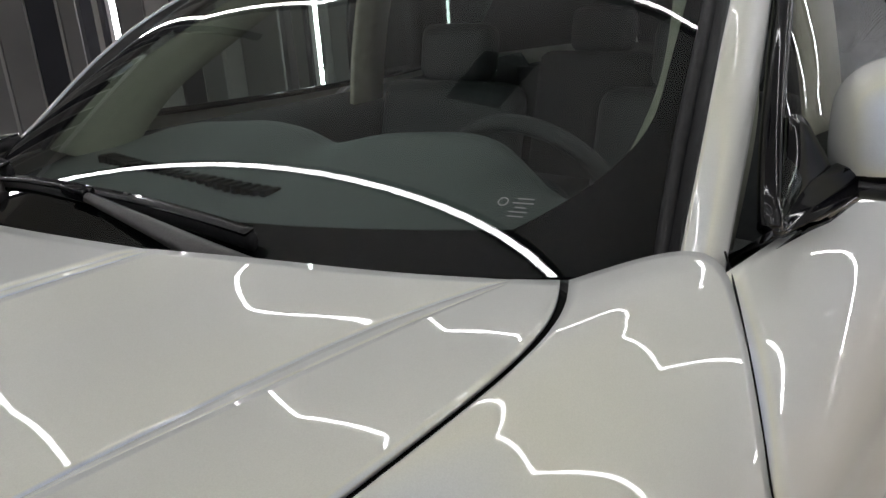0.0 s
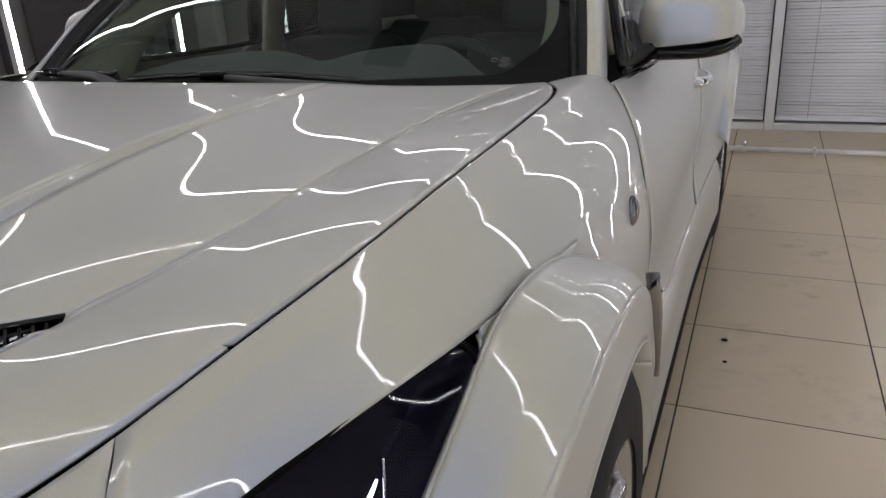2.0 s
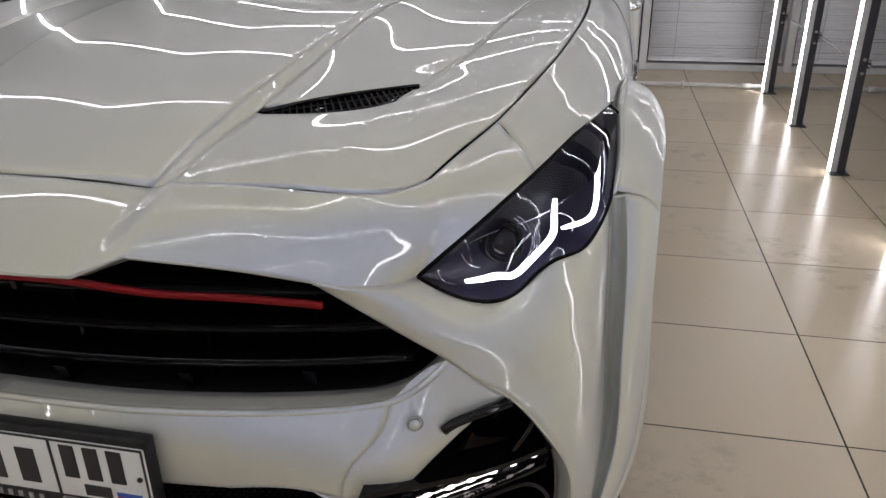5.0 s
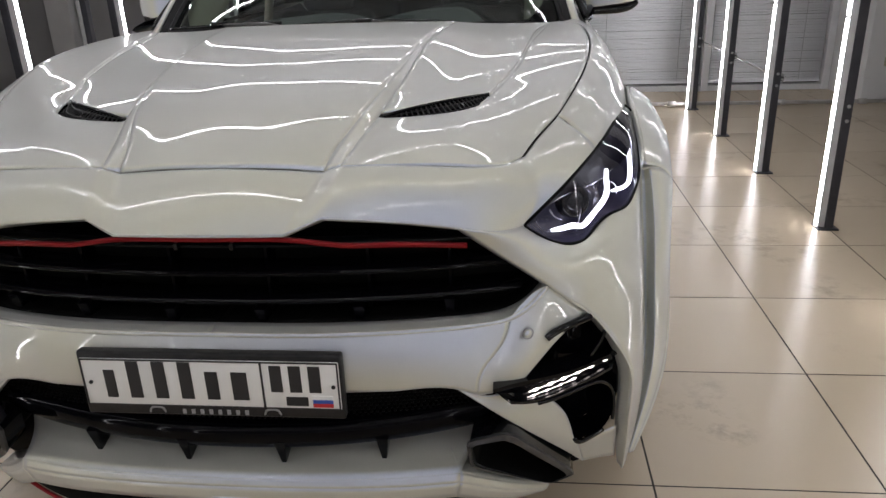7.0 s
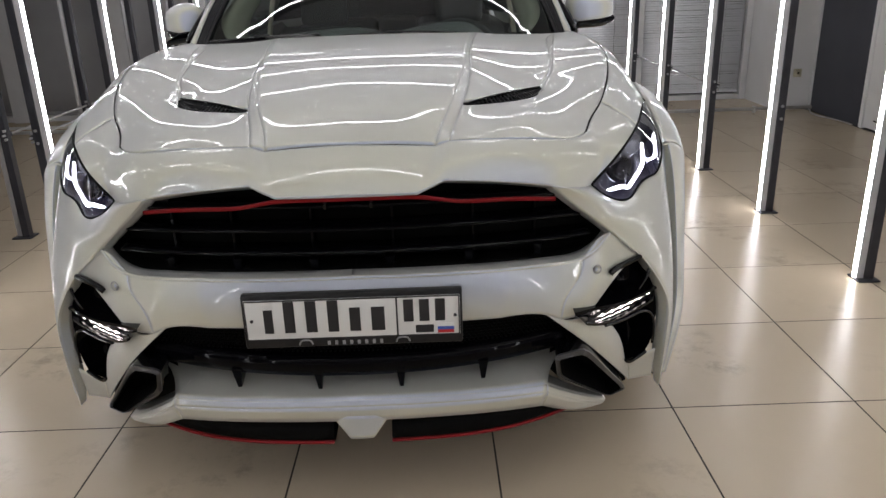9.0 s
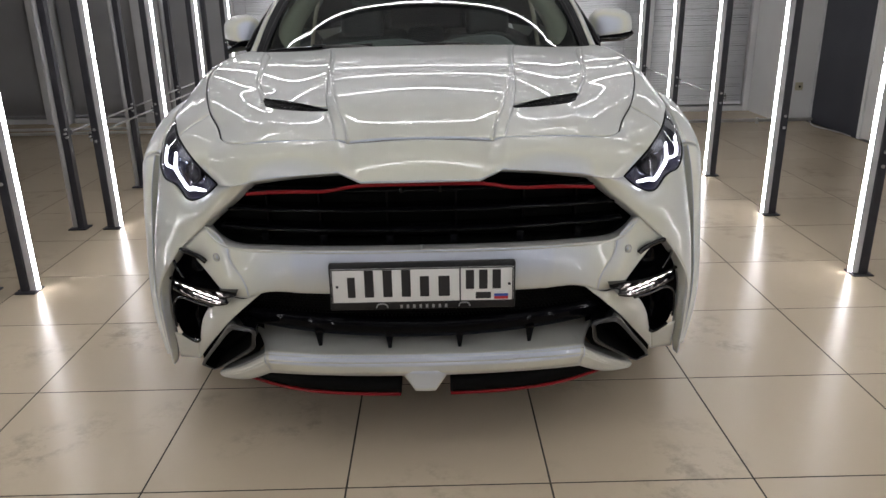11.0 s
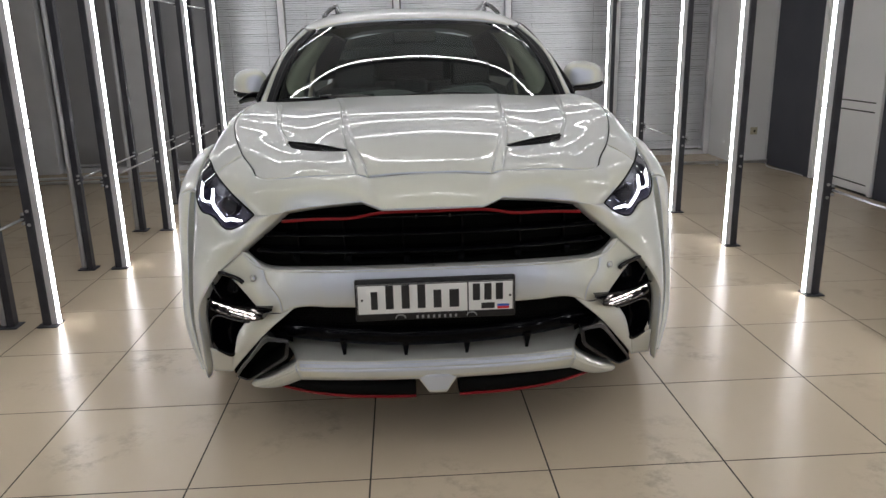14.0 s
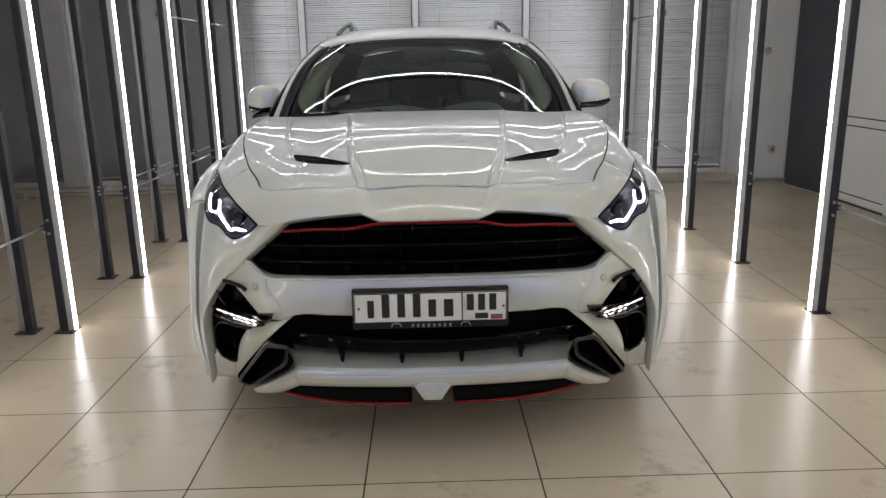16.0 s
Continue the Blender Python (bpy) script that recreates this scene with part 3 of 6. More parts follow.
# guide lines of the bonnet, front to rear
CENTRE = [(0, 0.163, 0.968), (0, 0.22, 0.992), (0, 0.28, 1.015), (0, 0.35, 1.040), (0, 0.42, 1.061), (0, 0.54, 1.091), (0, 0.667, 1.114), (0, 0.85, 1.136), (0, 1.03, 1.149), (0, 1.215, 1.158)]
DOME = [(0.11, 0.165, 0.966), (0.115, 0.22, 0.991), (0.12, 0.28, 1.014), (0.125, 0.35, 1.039), (0.13, 0.42, 1.060), (0.14, 0.54, 1.089), (0.15, 0.667, 1.112), (0.16, 0.85, 1.134), (0.17, 1.035, 1.147), (0.185, 1.238, 1.155)]
RIDGE_IN = [(0.212, 0.172, 0.957), (0.223, 0.23, 0.983), (0.240, 0.29, 1.007), (0.258, 0.35, 1.030), (0.276, 0.43, 1.053), (0.296, 0.54, 1.078), (0.315, 0.67, 1.101), (0.331, 0.85, 1.125), (0.350, 1.05, 1.140), (0.382, 1.288, 1.149)]
RIDGE_OUT = [(0.247, 0.170, 0.967), (0.257, 0.22, 0.981), (0.270, 0.285, 0.999), (0.286, 0.35, 1.016), (0.301, 0.43, 1.036), (0.316, 0.545, 1.062), (0.328, 0.68, 1.089), (0.3395, 0.86, 1.1165), (0.3575, 1.06, 1.1345), (0.389, 1.298, 1.1465)]
SLOT_LOW = [(0.290, 0.375, 1.019), (0.345, 0.381, 1.0195), (0.40, 0.392, 1.021), (0.457, 0.414, 1.0235), (0.507, 0.461, 1.028), (0.532, 0.546, 1.036)]
CREASE = [(0.532, 0.546, 1.036), (0.555, 0.63, 1.047), (0.582, 0.72, 1.063), (0.602, 0.82, 1.078), (0.620, 0.95, 1.095), (0.641, 1.08, 1.1085), (0.667, 1.22, 1.117), (0.690, 1.36, 1.1215), (0.712, 1.465, 1.124)]
EDGE = [(0.61, 0.275, 0.959), (0.645, 0.375, 0.980), (0.683, 0.450, 1.004), (0.72, 0.555, 1.034), (0.759, 0.70, 1.066), (0.787, 0.86, 1.095), (0.801, 1.05, 1.112), (0.803, 1.22, 1.120), (0.796, 1.35, 1.1235), (0.776, 1.43, 1.1245), (0.749, 1.483, 1.124)]


def part_of(points, lo, hi, n=12):
    p = spline(points, 200)
    keep = p[(p[:, 1] >= lo - 1e-6) & (p[:, 1] <= hi + 1e-6)]
    return keep[np.linspace(0, len(keep) - 1, n).astype(int)]


def shrink(points, d):
    q = np.array(points, float)
    q[:, 0] -= d
    return q


hood_bm = new_bm()
flip = lambda c: [(-x, y, z) for x, y, z in c]
sheet(hood_bm, loft([flip(RIDGE_IN), flip(DOME), CENTRE, DOME, RIDGE_IN], 60, 41))
EDGE_H = shrink(EDGE, 0.0035)
SLOT_LIP = [(0.294, 0.386, 1.0215), (0.35, 0.416, 1.0320), (0.43, 0.465, 1.0400), (0.526, 0.556, 1.0390)]
CH_1 = [(0.35, 0.416, 1.0320), (0.38, 0.62, 1.069), (0.41, 0.85, 1.100), (0.44, 1.08, 1.121), (0.482, 1.358, 1.1345)]
CH_2 = [(0.43, 0.465, 1.0400), (0.47, 0.66, 1.068), (0.515, 0.90, 1.095), (0.550, 1.13, 1.115), (0.600, 1.410, 1.1275)]
CH_3 = [(0.526, 0.556, 1.0390), (0.553, 0.65, 1.0490), (0.578, 0.73, 1.0630), (0.597, 0.83, 1.0770), (0.613, 0.96, 1.0925), (0.629, 1.09, 1.1045), (0.645, 1.23, 1.1125), (0.668, 1.36, 1.1180), (0.706, 1.463, 1.1232)]
NOSE_LINE = [(0.45, 0.184, 0.9635), (0.47, 0.27, 0.994), (0.497, 0.40, 1.0195), (0.532, 0.546, 1.036)]
CROSS = [(0.532, 0.546, 1.036), (0.625, 0.552, 1.0380), (0.718, 0.5555, 1.034)]
SHUT_A = [(0.247, 0.170, 0.967), (0.35, 0.175, 0.9665), (0.45, 0.184, 0.9635)]
SHUT_B = [(0.45, 0.184, 0.9635), (0.52, 0.193, 0.958), (0.572, 0.225, 0.9545), (0.608, 0.275, 0.959)]
TAIL = [(0.712, 1.465, 1.124), (0.730, 1.474, 1.1242), (0.7455, 1.483, 1.124)]
smooth_grids = [
    coons(SHUT_A, SLOT_LOW, part_of(RIDGE_OUT, 0.17, 0.375), NOSE_LINE, 26, 28),
    coons(SHUT_B, CROSS, NOSE_LINE, part_of(EDGE_H, 0.275, 0.5555, 24), 18, 28),
    coons(CROSS, TAIL, CREASE, part_of(EDGE_H, 0.5555, 1.5, 24), 18, 60),
]
crease_grids = [
    loft([RIDGE_IN, RIDGE_OUT], 60, 4),
    loft([part_of(RIDGE_OUT, 0.394, 1.4), CH_1, CH_2, CH_3], 60, 30),
    loft([CH_3, CREASE], 50, 4),
]
weld = new_bm()
for g in smooth_grids:
    sheet(weld, g)
    sheet(weld, mirrored(g))
bmesh.ops.remove_doubles(weld, verts=weld.verts[:], dist=0.0015)
weld_me = bpy.data.meshes.new("weld")
weld.to_mesh(weld_me)
weld.free()
hood_bm.from_mesh(weld_me)
bpy.data.meshes.remove(weld_me)
for g in crease_grids:
    sheet(hood_bm, g)
    sheet(hood_bm, mirrored(g))
hood = part("hood", hood_bm, PAINT, car, "sculpted bonnet with two vents", thick=0.004)
for s in (1, -1):
    low = np.array(SLOT_LOW) + np.array((0, 0.012, -0.014))
    lip = np.array(SLOT_LIP) + np.array((0, 0.012, -0.003))
    bm = new_bm()
    g = loft([np.array(SLOT_LOW) - (0, 0.0, 0.001), low, lip], 40, 8)
    sheet(bm, g if s > 0 else mirrored(g), heart=(0, 0.9, 0.9))
    v = part("vent", bm, GLOSS_BLACK, hood, "gloss black vent slot")
    bm = new_bm()
    a, b = spline(low, 26), spline(lip, 26)
    for i in range(2, 25):
        o = np.array((0, -0.004, 0.002))
        p, q = a[i] + o, b[i] + o
        bar(bm, (s * p[0], p[1], p[2]), (s * q[0], q[1], q[2]), 0.0025, 0.0025)
    for f in (0.33, 0.66):
        m = a * (1 - f) + b * f + (0, -0.004, 0.002)
        tube(bm, [(s * x, y, z) for x, y, z in m[2:25:4]], 0.0015, 24, 5)
    part("mesh", bm, SATIN_BLACK, v, smooth=False)
    bm = new_bm()
    tube(bm, [(s * x, y - 0.001, z - 0.002) for x, y, z in SLOT_LIP], 0.0036, 40, 10)
    part("lip", bm, GLOSS_BLACK, v)

# bonnet gap seal
both_solid("gap_seal", lambda bm: ribbon(bm, np.array(EDGE) - (0.0, 0, 0.012), 0.016, 80, across=(1, -0.2, -0.3), thick=0.003), SEAL)
part("gap_seal", ribbon(new_bm(), [(-0.57, 0.222, 0.945), (-0.40, 0.179, 0.956), (-0.2, 0.175, 0.952), (0, 0.166, 0.958), (0.2, 0.175, 0.952), (0.40, 0.179, 0.956), (0.57, 0.222, 0.945)], 0.014, 80, across=(0, 1, 0.35), thick=0.003), SEAL, car)

# headlamp outline
LAMP_TOP = [(0.608, 0.186, 0.837), (0.648, 0.203, 0.872), (0.69, 0.238, 0.905), (0.725, 0.284, 0.930), (0.76, 0.345, 0.952), (0.79, 0.42, 0.968), (0.823, 0.53, 0.980), (0.85, 0.64, 0.982), (0.872, 0.755, 0.972)]
LAMP_LOW = [(0.608, 0.186, 0.837), (0.64, 0.203, 0.808), (0.68, 0.228, 0.784), (0.718, 0.256, 0.773), (0.752, 0.30, 0.778), (0.790, 0.345, 0.806), (0.822, 0.378, 0.803), (0.852, 0.42, 0.820), (0.874, 0.475, 0.853), (0.885, 0.56, 0.890), (0.890, 0.66, 0.930), (0.886, 0.73, 0.962), (0.872, 0.755, 0.972)]

# wings
F0 = [(0.685, 0.451, 1.003), (0.722, 0.555, 1.033), (0.761, 0.70, 1.065), (0.789, 0.86, 1.094), (0.804, 1.05, 1.111), (0.806, 1.22, 1.119), (0.799, 1.352, 1.1225), (0.779, 1.434, 1.1235), (0.751, 1.489, 1.1230)]
F05 = [(0.703, 0.428, 0.9965), (0.750, 0.543, 1.0255), (0.790, 0.70, 1.0530), (0.817, 0.86, 1.0775), (0.833, 1.05, 1.0935), (0.838, 1.22, 1.1015), (0.837, 1.36, 1.1070), (0.832, 1.48, 1.1110), (0.826, 1.640, 1.1100)]
F1 = [(0.718, 0.404, 0.986), (0.775, 0.53, 1.013), (0.815, 0.70, 1.036), (0.840, 0.86, 1.055), (0.855, 1.05, 1.069), (0.862, 1.22, 1.077), (0.863, 1.35, 1.083), (0.861, 1.47, 1.087), (0.861, 1.605, 1.086)]
F2 = [(0.744, 0.370, 0.969), (0.802, 0.51, 0.995), (0.845, 0.68, 1.004), (0.873, 0.86, 1.008), (0.890, 1.05, 1.012), (0.900, 1.22, 1.014), (0.906, 1.33, 1.014), (0.908, 1.43, 1.014), (0.909, 1.540, 1.012)]
F3 = [(0.761, 0.345, 0.9535), (0.826, 0.53, 0.981), (0.856, 0.65, 0.983), (0.876, 0.765, 0.979), (0.896, 0.93, 0.979), (0.907, 1.08, 0.967), (0.918, 1.22, 0.947), (0.925, 1.33, 0.92), (0.929, 1.43, 0.91), (0.931, 1.543, 0.908)]
F4 = [(0.896, 1.00, 0.945), (0.926, 1.18, 0.880), (0.938, 1.30, 0.82), (0.939, 1.42, 0.78), (0.936, 1.622, 0.78)]
fender_top = loft([F0, F05, F1, F2, F3], 70, 34)
tip = part_of(F3, 0.752, 1.10, 20)
fender_hem = loft([tip, tip + (0.002, 0, -0.06), tip + (-0.004, 0, -0.20)], 40, 8)
lamp_gap = loft([LAMP_LOW[8:], [(0.886, 0.505, 0.866), (0.889, 0.58, 0.903), (0.890, 0.68, 0.936), (0.884, 0.78, 0.958)]], 24, 5)
tuck = np.zeros((12, 3))
tuck[:3, 0] = (0.010, 0.005, 0.0015)
fender_side = loft([part_of(F2, 0.94, 1.70) - tuck - (0.001, 0, 0), part_of(F3, 0.94, 1.70) - tuck + (0.0015, 0, 0), F4, [(0.955, 1.40, 0.62), (0.95, 1.44, 0.62), (0.942, 1.52, 0.62), (0.930, 1.660, 0.62)], [(0.965, 1.43, 0.34), (0.962, 1.48, 0.34), (0.958, 1.55, 0.34), (0.955, 1.668, 0.34)]], 20, 24)
both("fender", [fender_top, fender_side, fender_hem, lamp_gap], PAINT, thick=0.003)

# wheel-arch flare
G0 = [(0.884, 0.505, 0.868), (0.887, 0.58, 0.905), (0.886, 0.68, 0.943), (0.884, 0.775, 0.974), (0.894, 0.90, 0.984), (0.903, 1.02, 0.956), (0.912, 1.10, 0.923), (0.926, 1.19, 0.874), (0.946, 1.30, 0.79)]
G0B = [(x + 0.007, y, z + 0.009) for x, y, z in G0]
G1 = [(0.969, 0.556, 0.823), (0.973, 0.62, 0.862), (0.979, 0.70, 0.887), (0.984, 0.80, 0.905), (0.986, 0.92, 0.912), (0.986, 1.04, 0.902), (0.985, 1.17, 0.865), (0.984, 1.28, 0.795), (0.981, 1.36, 0.70)]
G2 = [(0.973, 0.668, 0.605), (0.976, 0.72, 0.672), (0.979, 0.78, 0.724), (0.984, 0.86, 0.768), (0.989, 0.94, 0.792), (0.991, 1.04, 0.80), (0.990, 1.15, 0.779), (0.987, 1.26, 0.724), (0.983, 1.34, 0.647)]
G3 = [(0.90, 1.02 + (y - 1.02) * 0.96, 0.385 + (z - 0.385) * 0.96) for x, y, z in G2]
both("arch_flare", [loft([G0, G0B], 60, 3), loft([G0B, [(a[0] * 0.45 + b[0] * 0.55 + 0.005, (a[1] + b[1]) / 2, (a[2] + b[2]) / 2 + 0.009) for a, b in zip(G0B, G1)], G1], 60, 16), loft([G1, G2], 60, 8), loft([G2, G3], 60, 4)], PAINT, "wide bolted-on wheel arch flare", thick=0.003, heart=(0, 1.0, 0.4))
R1 = [(0.981, 1.36, 0.70), (0.979, 1.415, 0.58), (0.976, 1.438, 0.46), (0.97, 1.445, 0.34)]
R2 = [(0.983, 1.34, 0.647), (0.981, 1.392, 0.54), (0.977, 1.415, 0.44), (0.97, 1.42, 0.34)]
R0 = [(0.946, 1.30, 0.79), (0.966, 1.36, 0.722), (0.976, 1.41, 0.60), (0.973, 1.445, 0.34)]
both("flare_tail", [loft([R0, R1], 20, 8), loft([R1, R2], 20, 3), loft([R2, [(0.89, y - 0.012, z) for x, y, z in R2]], 20, 3)], PAINT, thick=0.003, heart=(0, 1.0, 0.4))
# side vent of dark chrome behind the arch
both("side_vent", [loft([[(0.952, 1.315, 0.782), (0.974, 1.38, 0.71), (0.980, 1.435, 0.56)], [(0.984, 1.400, 0.794), (0.989, 1.425, 0.70), (0.985, 1.46, 0.55)], [(0.952, 1.455, 0.772), (0.957, 1.48, 0.70), (0.960, 1.49, 0.55)]], 16, 12)], DARK_CHROME, "dark chrome side vent", thick=0.004)
both_solid("vent_bar", lambda bm: tube(bm, [(0.988, 1.414, 0.755), (0.978, 1.44, 0.738), (0.960, 1.472, 0.725)], 0.003, 12), CHROME)
both_solid("side_marker", lambda bm: bmesh.ops.create_uvsphere(bm, u_segments=20, v_segments=12, radius=1, matrix=Matrix.Translation((0.929, 1.394, 0.912)) @ Matrix.Rotation(radians(-12), 4, "X") @ Matrix.Diagonal((0.013, 0.025, 0.028, 1))), DARK_CHROME, "small oval badge lamp")

# bumper, upper nose

nose_a = loft([[(-x, y, z) for x, y, z in ((0.212, 0.169, 0.955), (0.198, 0.112, 0.928), (0.182, 0.062, 0.900), (0.165, 0.022, 0.874))],
               [(0, 0.160, 0.966), (0, 0.105, 0.937), (0, 0.055, 0.905), (0, 0.014, 0.875)],
               [(0.212, 0.169, 0.955), (0.198, 0.112, 0.928), (0.182, 0.062, 0.900), (0.165, 0.022, 0.874)]], 24, 40)
nose_b = loft([[(0.212, 0.169, 0.955), (0.198, 0.112, 0.928), (0.182, 0.062, 0.900), (0.165, 0.022, 0.874)],
               [(0.247, 0.1688, 0.9665), (0.241, 0.115, 0.944), (0.236, 0.072, 0.918), (0.232, 0.048, 0.898)]], 24, 4)
nose_c = loft([[(0.247, 0.1688, 0.9665), (0.241, 0.115, 0.944), (0.236, 0.072, 0.918), (0.232, 0.048, 0.898)],
               [(0.38, 0.1748, 0.9655), (0.375, 0.125, 0.944), (0.37, 0.088, 0.912), (0.366, 0.065, 0.885)],
               [(0.52, 0.190, 0.9572), (0.515, 0.145, 0.930), (0.505, 0.108, 0.896), (0.49, 0.082, 0.866)],
               [(0.5745, 0.2245, 0.9540), (0.585, 0.190, 0.927), (0.578, 0.155, 0.880), (0.560, 0.123, 0.838)],
               [(0.612, 0.275, 0.958), (0.632, 0.233, 0.928), (0.632, 0.203, 0.888), (0.608, 0.186, 0.837)]], 24, 44)
LT = spline(LAMP_TOP, 60)
KS = int(np.argmin(abs(LT[:, 1] - 0.345)))
nose_d = coons(np.array(part_of(EDGE, 0.275, 0.451)) + (0.002, 0, -0.001), LT[:KS + 1], [(0.612, 0.275, 0.958), (0.632, 0.233, 0.928), (0.632, 0.203, 0.888), (0.608, 0.186, 0.837)],
               [(0.6845, 0.4503, 1.003), (0.7174, 0.4033, 0.986), (0.7434, 0.3693, 0.969), tuple(LT[KS])], 30, 24)
bumper_bm = new_bm()
sheet(bumper_bm, nose_a)
for g in (nose_b, nose_c, nose_d):
    sheet(bumper_bm, g)
    sheet(bumper_bm, mirrored(g))
# cheeks between grille, headlamp, fog light and arch
LL = spline(LAMP_LOW, 120)
near = lambda x: tuple(LL[np.argmin(abs(LL[:75, 0] - x))])
CHEEK = [
    [(0.49, 0.082, 0.866), (0.53, 0.108, 0.853), (0.57, 0.142, 0.842), (0.608, 0.186, 0.837)],
    [(0.545, 0.110, 0.815), (0.583, 0.138, 0.812), (0.617, 0.168, 0.81), near(0.64)],
    [(0.605, 0.135, 0.764), (0.638, 0.163, 0.762), (0.667, 0.195, 0.765), near(0.69)],
    [(0.660, 0.160, 0.715), (0.700, 0.195, 0.722), (0.732, 0.240, 0.745), near(0.755)],
    [(0.707, 0.176, 0.672), (0.752, 0.222, 0.69), (0.790, 0.285, 0.735), near(0.80)],
    [(0.752, 0.195, 0.632), (0.797, 0.248, 0.655), (0.835, 0.325, 0.725), near(0.845)],
    [(0.806, 0.210, 0.560), (0.846, 0.270, 0.595), (0.869, 0.364, 0.70), near(0.874)],
    [(0.845, 0.224, 0.478), (0.868, 0.276, 0.512), (0.881, 0.383, 0.62), (0.884, 0.470, 0.74)],
    [(0.847, 0.228, 0.372), (0.873, 0.276, 0.395), (0.890, 0.372, 0.48), (0.893, 0.438, 0.57)],
    [(0.846, 0.238, 0.285), (0.862, 0.266, 0.295), (0.882, 0.330, 0.34), (0.896, 0.395, 0.41)],
    [(0.842, 0.247, 0.208), (0.845, 0.252, 0.212), (0.850, 0.262, 0.220), (0.856, 0.274, 0.232)],
]
PROUD = [[c[0], *((x + 0.003, y - d, z + 0.004) for x, y, z in c[1:3]), c[3]] for c, d in zip(CHEEK, (0.016, 0.016, 0.014, 0.012, 0.010, 0.006, 0.003, 0, 0, 0, 0))]
cheek = loft(PROUD[::-1], 24, 60)
cheek_edge = loft([PROUD[0], [(x, y + 0.004, z + 0.002) for x, y, z in CHEEK[0]]], 24, 5)
INWARD = [(-0.012, 0.035, -0.012)] * 5 + [(-0.016, 0.030, -0.006), (-0.022, 0.030, 0), (-0.026, 0.030, 0), (-0.026, 0.030, 0), (-0.022, 0.030, 0), (-0.010, 0.014, 0.008)]
cheek_lip = loft([[c[0] for c in CHEEK[::-1]], [tuple(np.array(c[0]) + o) for c, o in zip(CHEEK[::-1], INWARD[::-1])]], 60, 5)
CORNER = [
    [(0.8845, 0.503, 0.863), (0.905, 0.513, 0.866), (0.938, 0.5305, 0.857), (0.969, 0.5555, 0.8215), (0.973, 0.668, 0.604)],
    [(0.884, 0.487, 0.808), (0.911, 0.487, 0.810), (0.944, 0.505, 0.800), (0.9685, 0.540, 0.785), (0.976, 0.655, 0.575)],
    [(0.884, 0.470, 0.74), (0.916, 0.462, 0.74), (0.947, 0.480, 0.735), (0.968, 0.525, 0.73), (0.976, 0.640, 0.54)],
    [(0.893, 0.438, 0.57), (0.920, 0.412, 0.57), (0.947, 0.438, 0.565), (0.968, 0.485, 0.55), (0.984, 0.575, 0.46)],
    [(0.896, 0.395, 0.41), (0.918, 0.375, 0.405), (0.938, 0.390, 0.395), (0.952, 0.420, 0.37), (0.962, 0.455, 0.345)],
    [(0.856, 0.274, 0.232), (0.860, 0.276, 0.232), (0.866, 0.280, 0.230), (0.870, 0.285, 0.228), (0.874, 0.294, 0.227)],
]
groove = loft([[g[0], ((g[0][0] + g[1][0]) / 2 - 0.002, (g[0][1] + g[1][1]) / 2 + 0.036, (g[0][2] + g[1][2]) / 2), g[1]] for g in CORNER], 10, 60)
edge = cheek[:, -1]
keep = edge[np.arange(len(edge)) <= np.argmin(abs(edge[:, 2] - near(0.874)[2]) + 9 * (edge[:, 0] < 0.86))][::-1]
shift = spline(keep[::3], 60) - groove[:, 0]
groove = groove + shift[:, None] * (1 - np.linspace(0, 1, 10))[None, :, None]
corner = loft([g[1:4] for g in CORNER], 20, 60)
under = loft([[g[0] for g in (CORNER[0],)] + list(CORNER[0][1:4]), [(x - 0.008, y + 0.03, z + 0.004) for x, y, z in CORNER[0][:4]]], 20, 4)
corner_side = loft([[g[3] for g in CORNER], [(g[3][0] * 0.3 + g[4][0] * 0.7 + 0.003, g[3][1] * 0.4 + g[4][1] * 0.6, g[3][2] * 0.4 + g[4][2] * 0.6) for g in CORNER], [g[4] for g in CORNER]], 40, 8)
# number plate band
BAND = [
    [(0, 0.006, 0.677), (0, -0.004, 0.640), (0, -0.005, 0.590), (0, 0.004, 0.548)],
    [(0.20, 0.010, 0.676), (0.20, 0.001, 0.640), (0.20, 0.0, 0.590), (0.20, 0.008, 0.548)],
    [(0.38, 0.040, 0.671), (0.375, 0.022, 0.640), (0.37, 0.016, 0.590), (0.36, 0.020, 0.549)],
    [(0.50, 0.080, 0.664), (0.49, 0.058, 0.632), (0.475, 0.042, 0.587), (0.46, 0.038, 0.547)],
    [(0.580, 0.117, 0.664), (0.571, 0.096, 0.625), (0.528, 0.060, 0.574), (0.517, 0.054, 0.522)],
    [(0.655, 0.162, 0.713), (0.645, 0.140, 0.645), (0.612, 0.100, 0.580), (0.575, 0.080, 0.520)],
    [(0.700, 0.180, 0.676), (0.680, 0.160, 0.630), (0.640, 0.120, 0.580), (0.597, 0.092, 0.525)],
    [(0.742, 0.197, 0.640), (0.705, 0.172, 0.618), (0.655, 0.132, 0.578), (0.605, 0.098, 0.528)],
]
band = loft([[(-x, y, z) for x, y, z in c] for c in BAND[2:0:-1]] + BAND[:1] + BAND[1:3], 20, 50)
band_side = loft(BAND[2:5], 20, 20)
band_corner = loft(BAND[4:], 20, 24)
LIP_LINE = np.array([(0.655, 0.162, 0.713), (0.62, 0.135, 0.683), (0.580, 0.117, 0.664), (0.50, 0.080, 0.664), (0.38, 0.040, 0.671), (0.20, 0.010, 0.676), (0, 0.006, 0.677)])
band_lip = loft([LIP_LINE, LIP_LINE + (-0.004, 0.046, 0.003)], 50, 4)
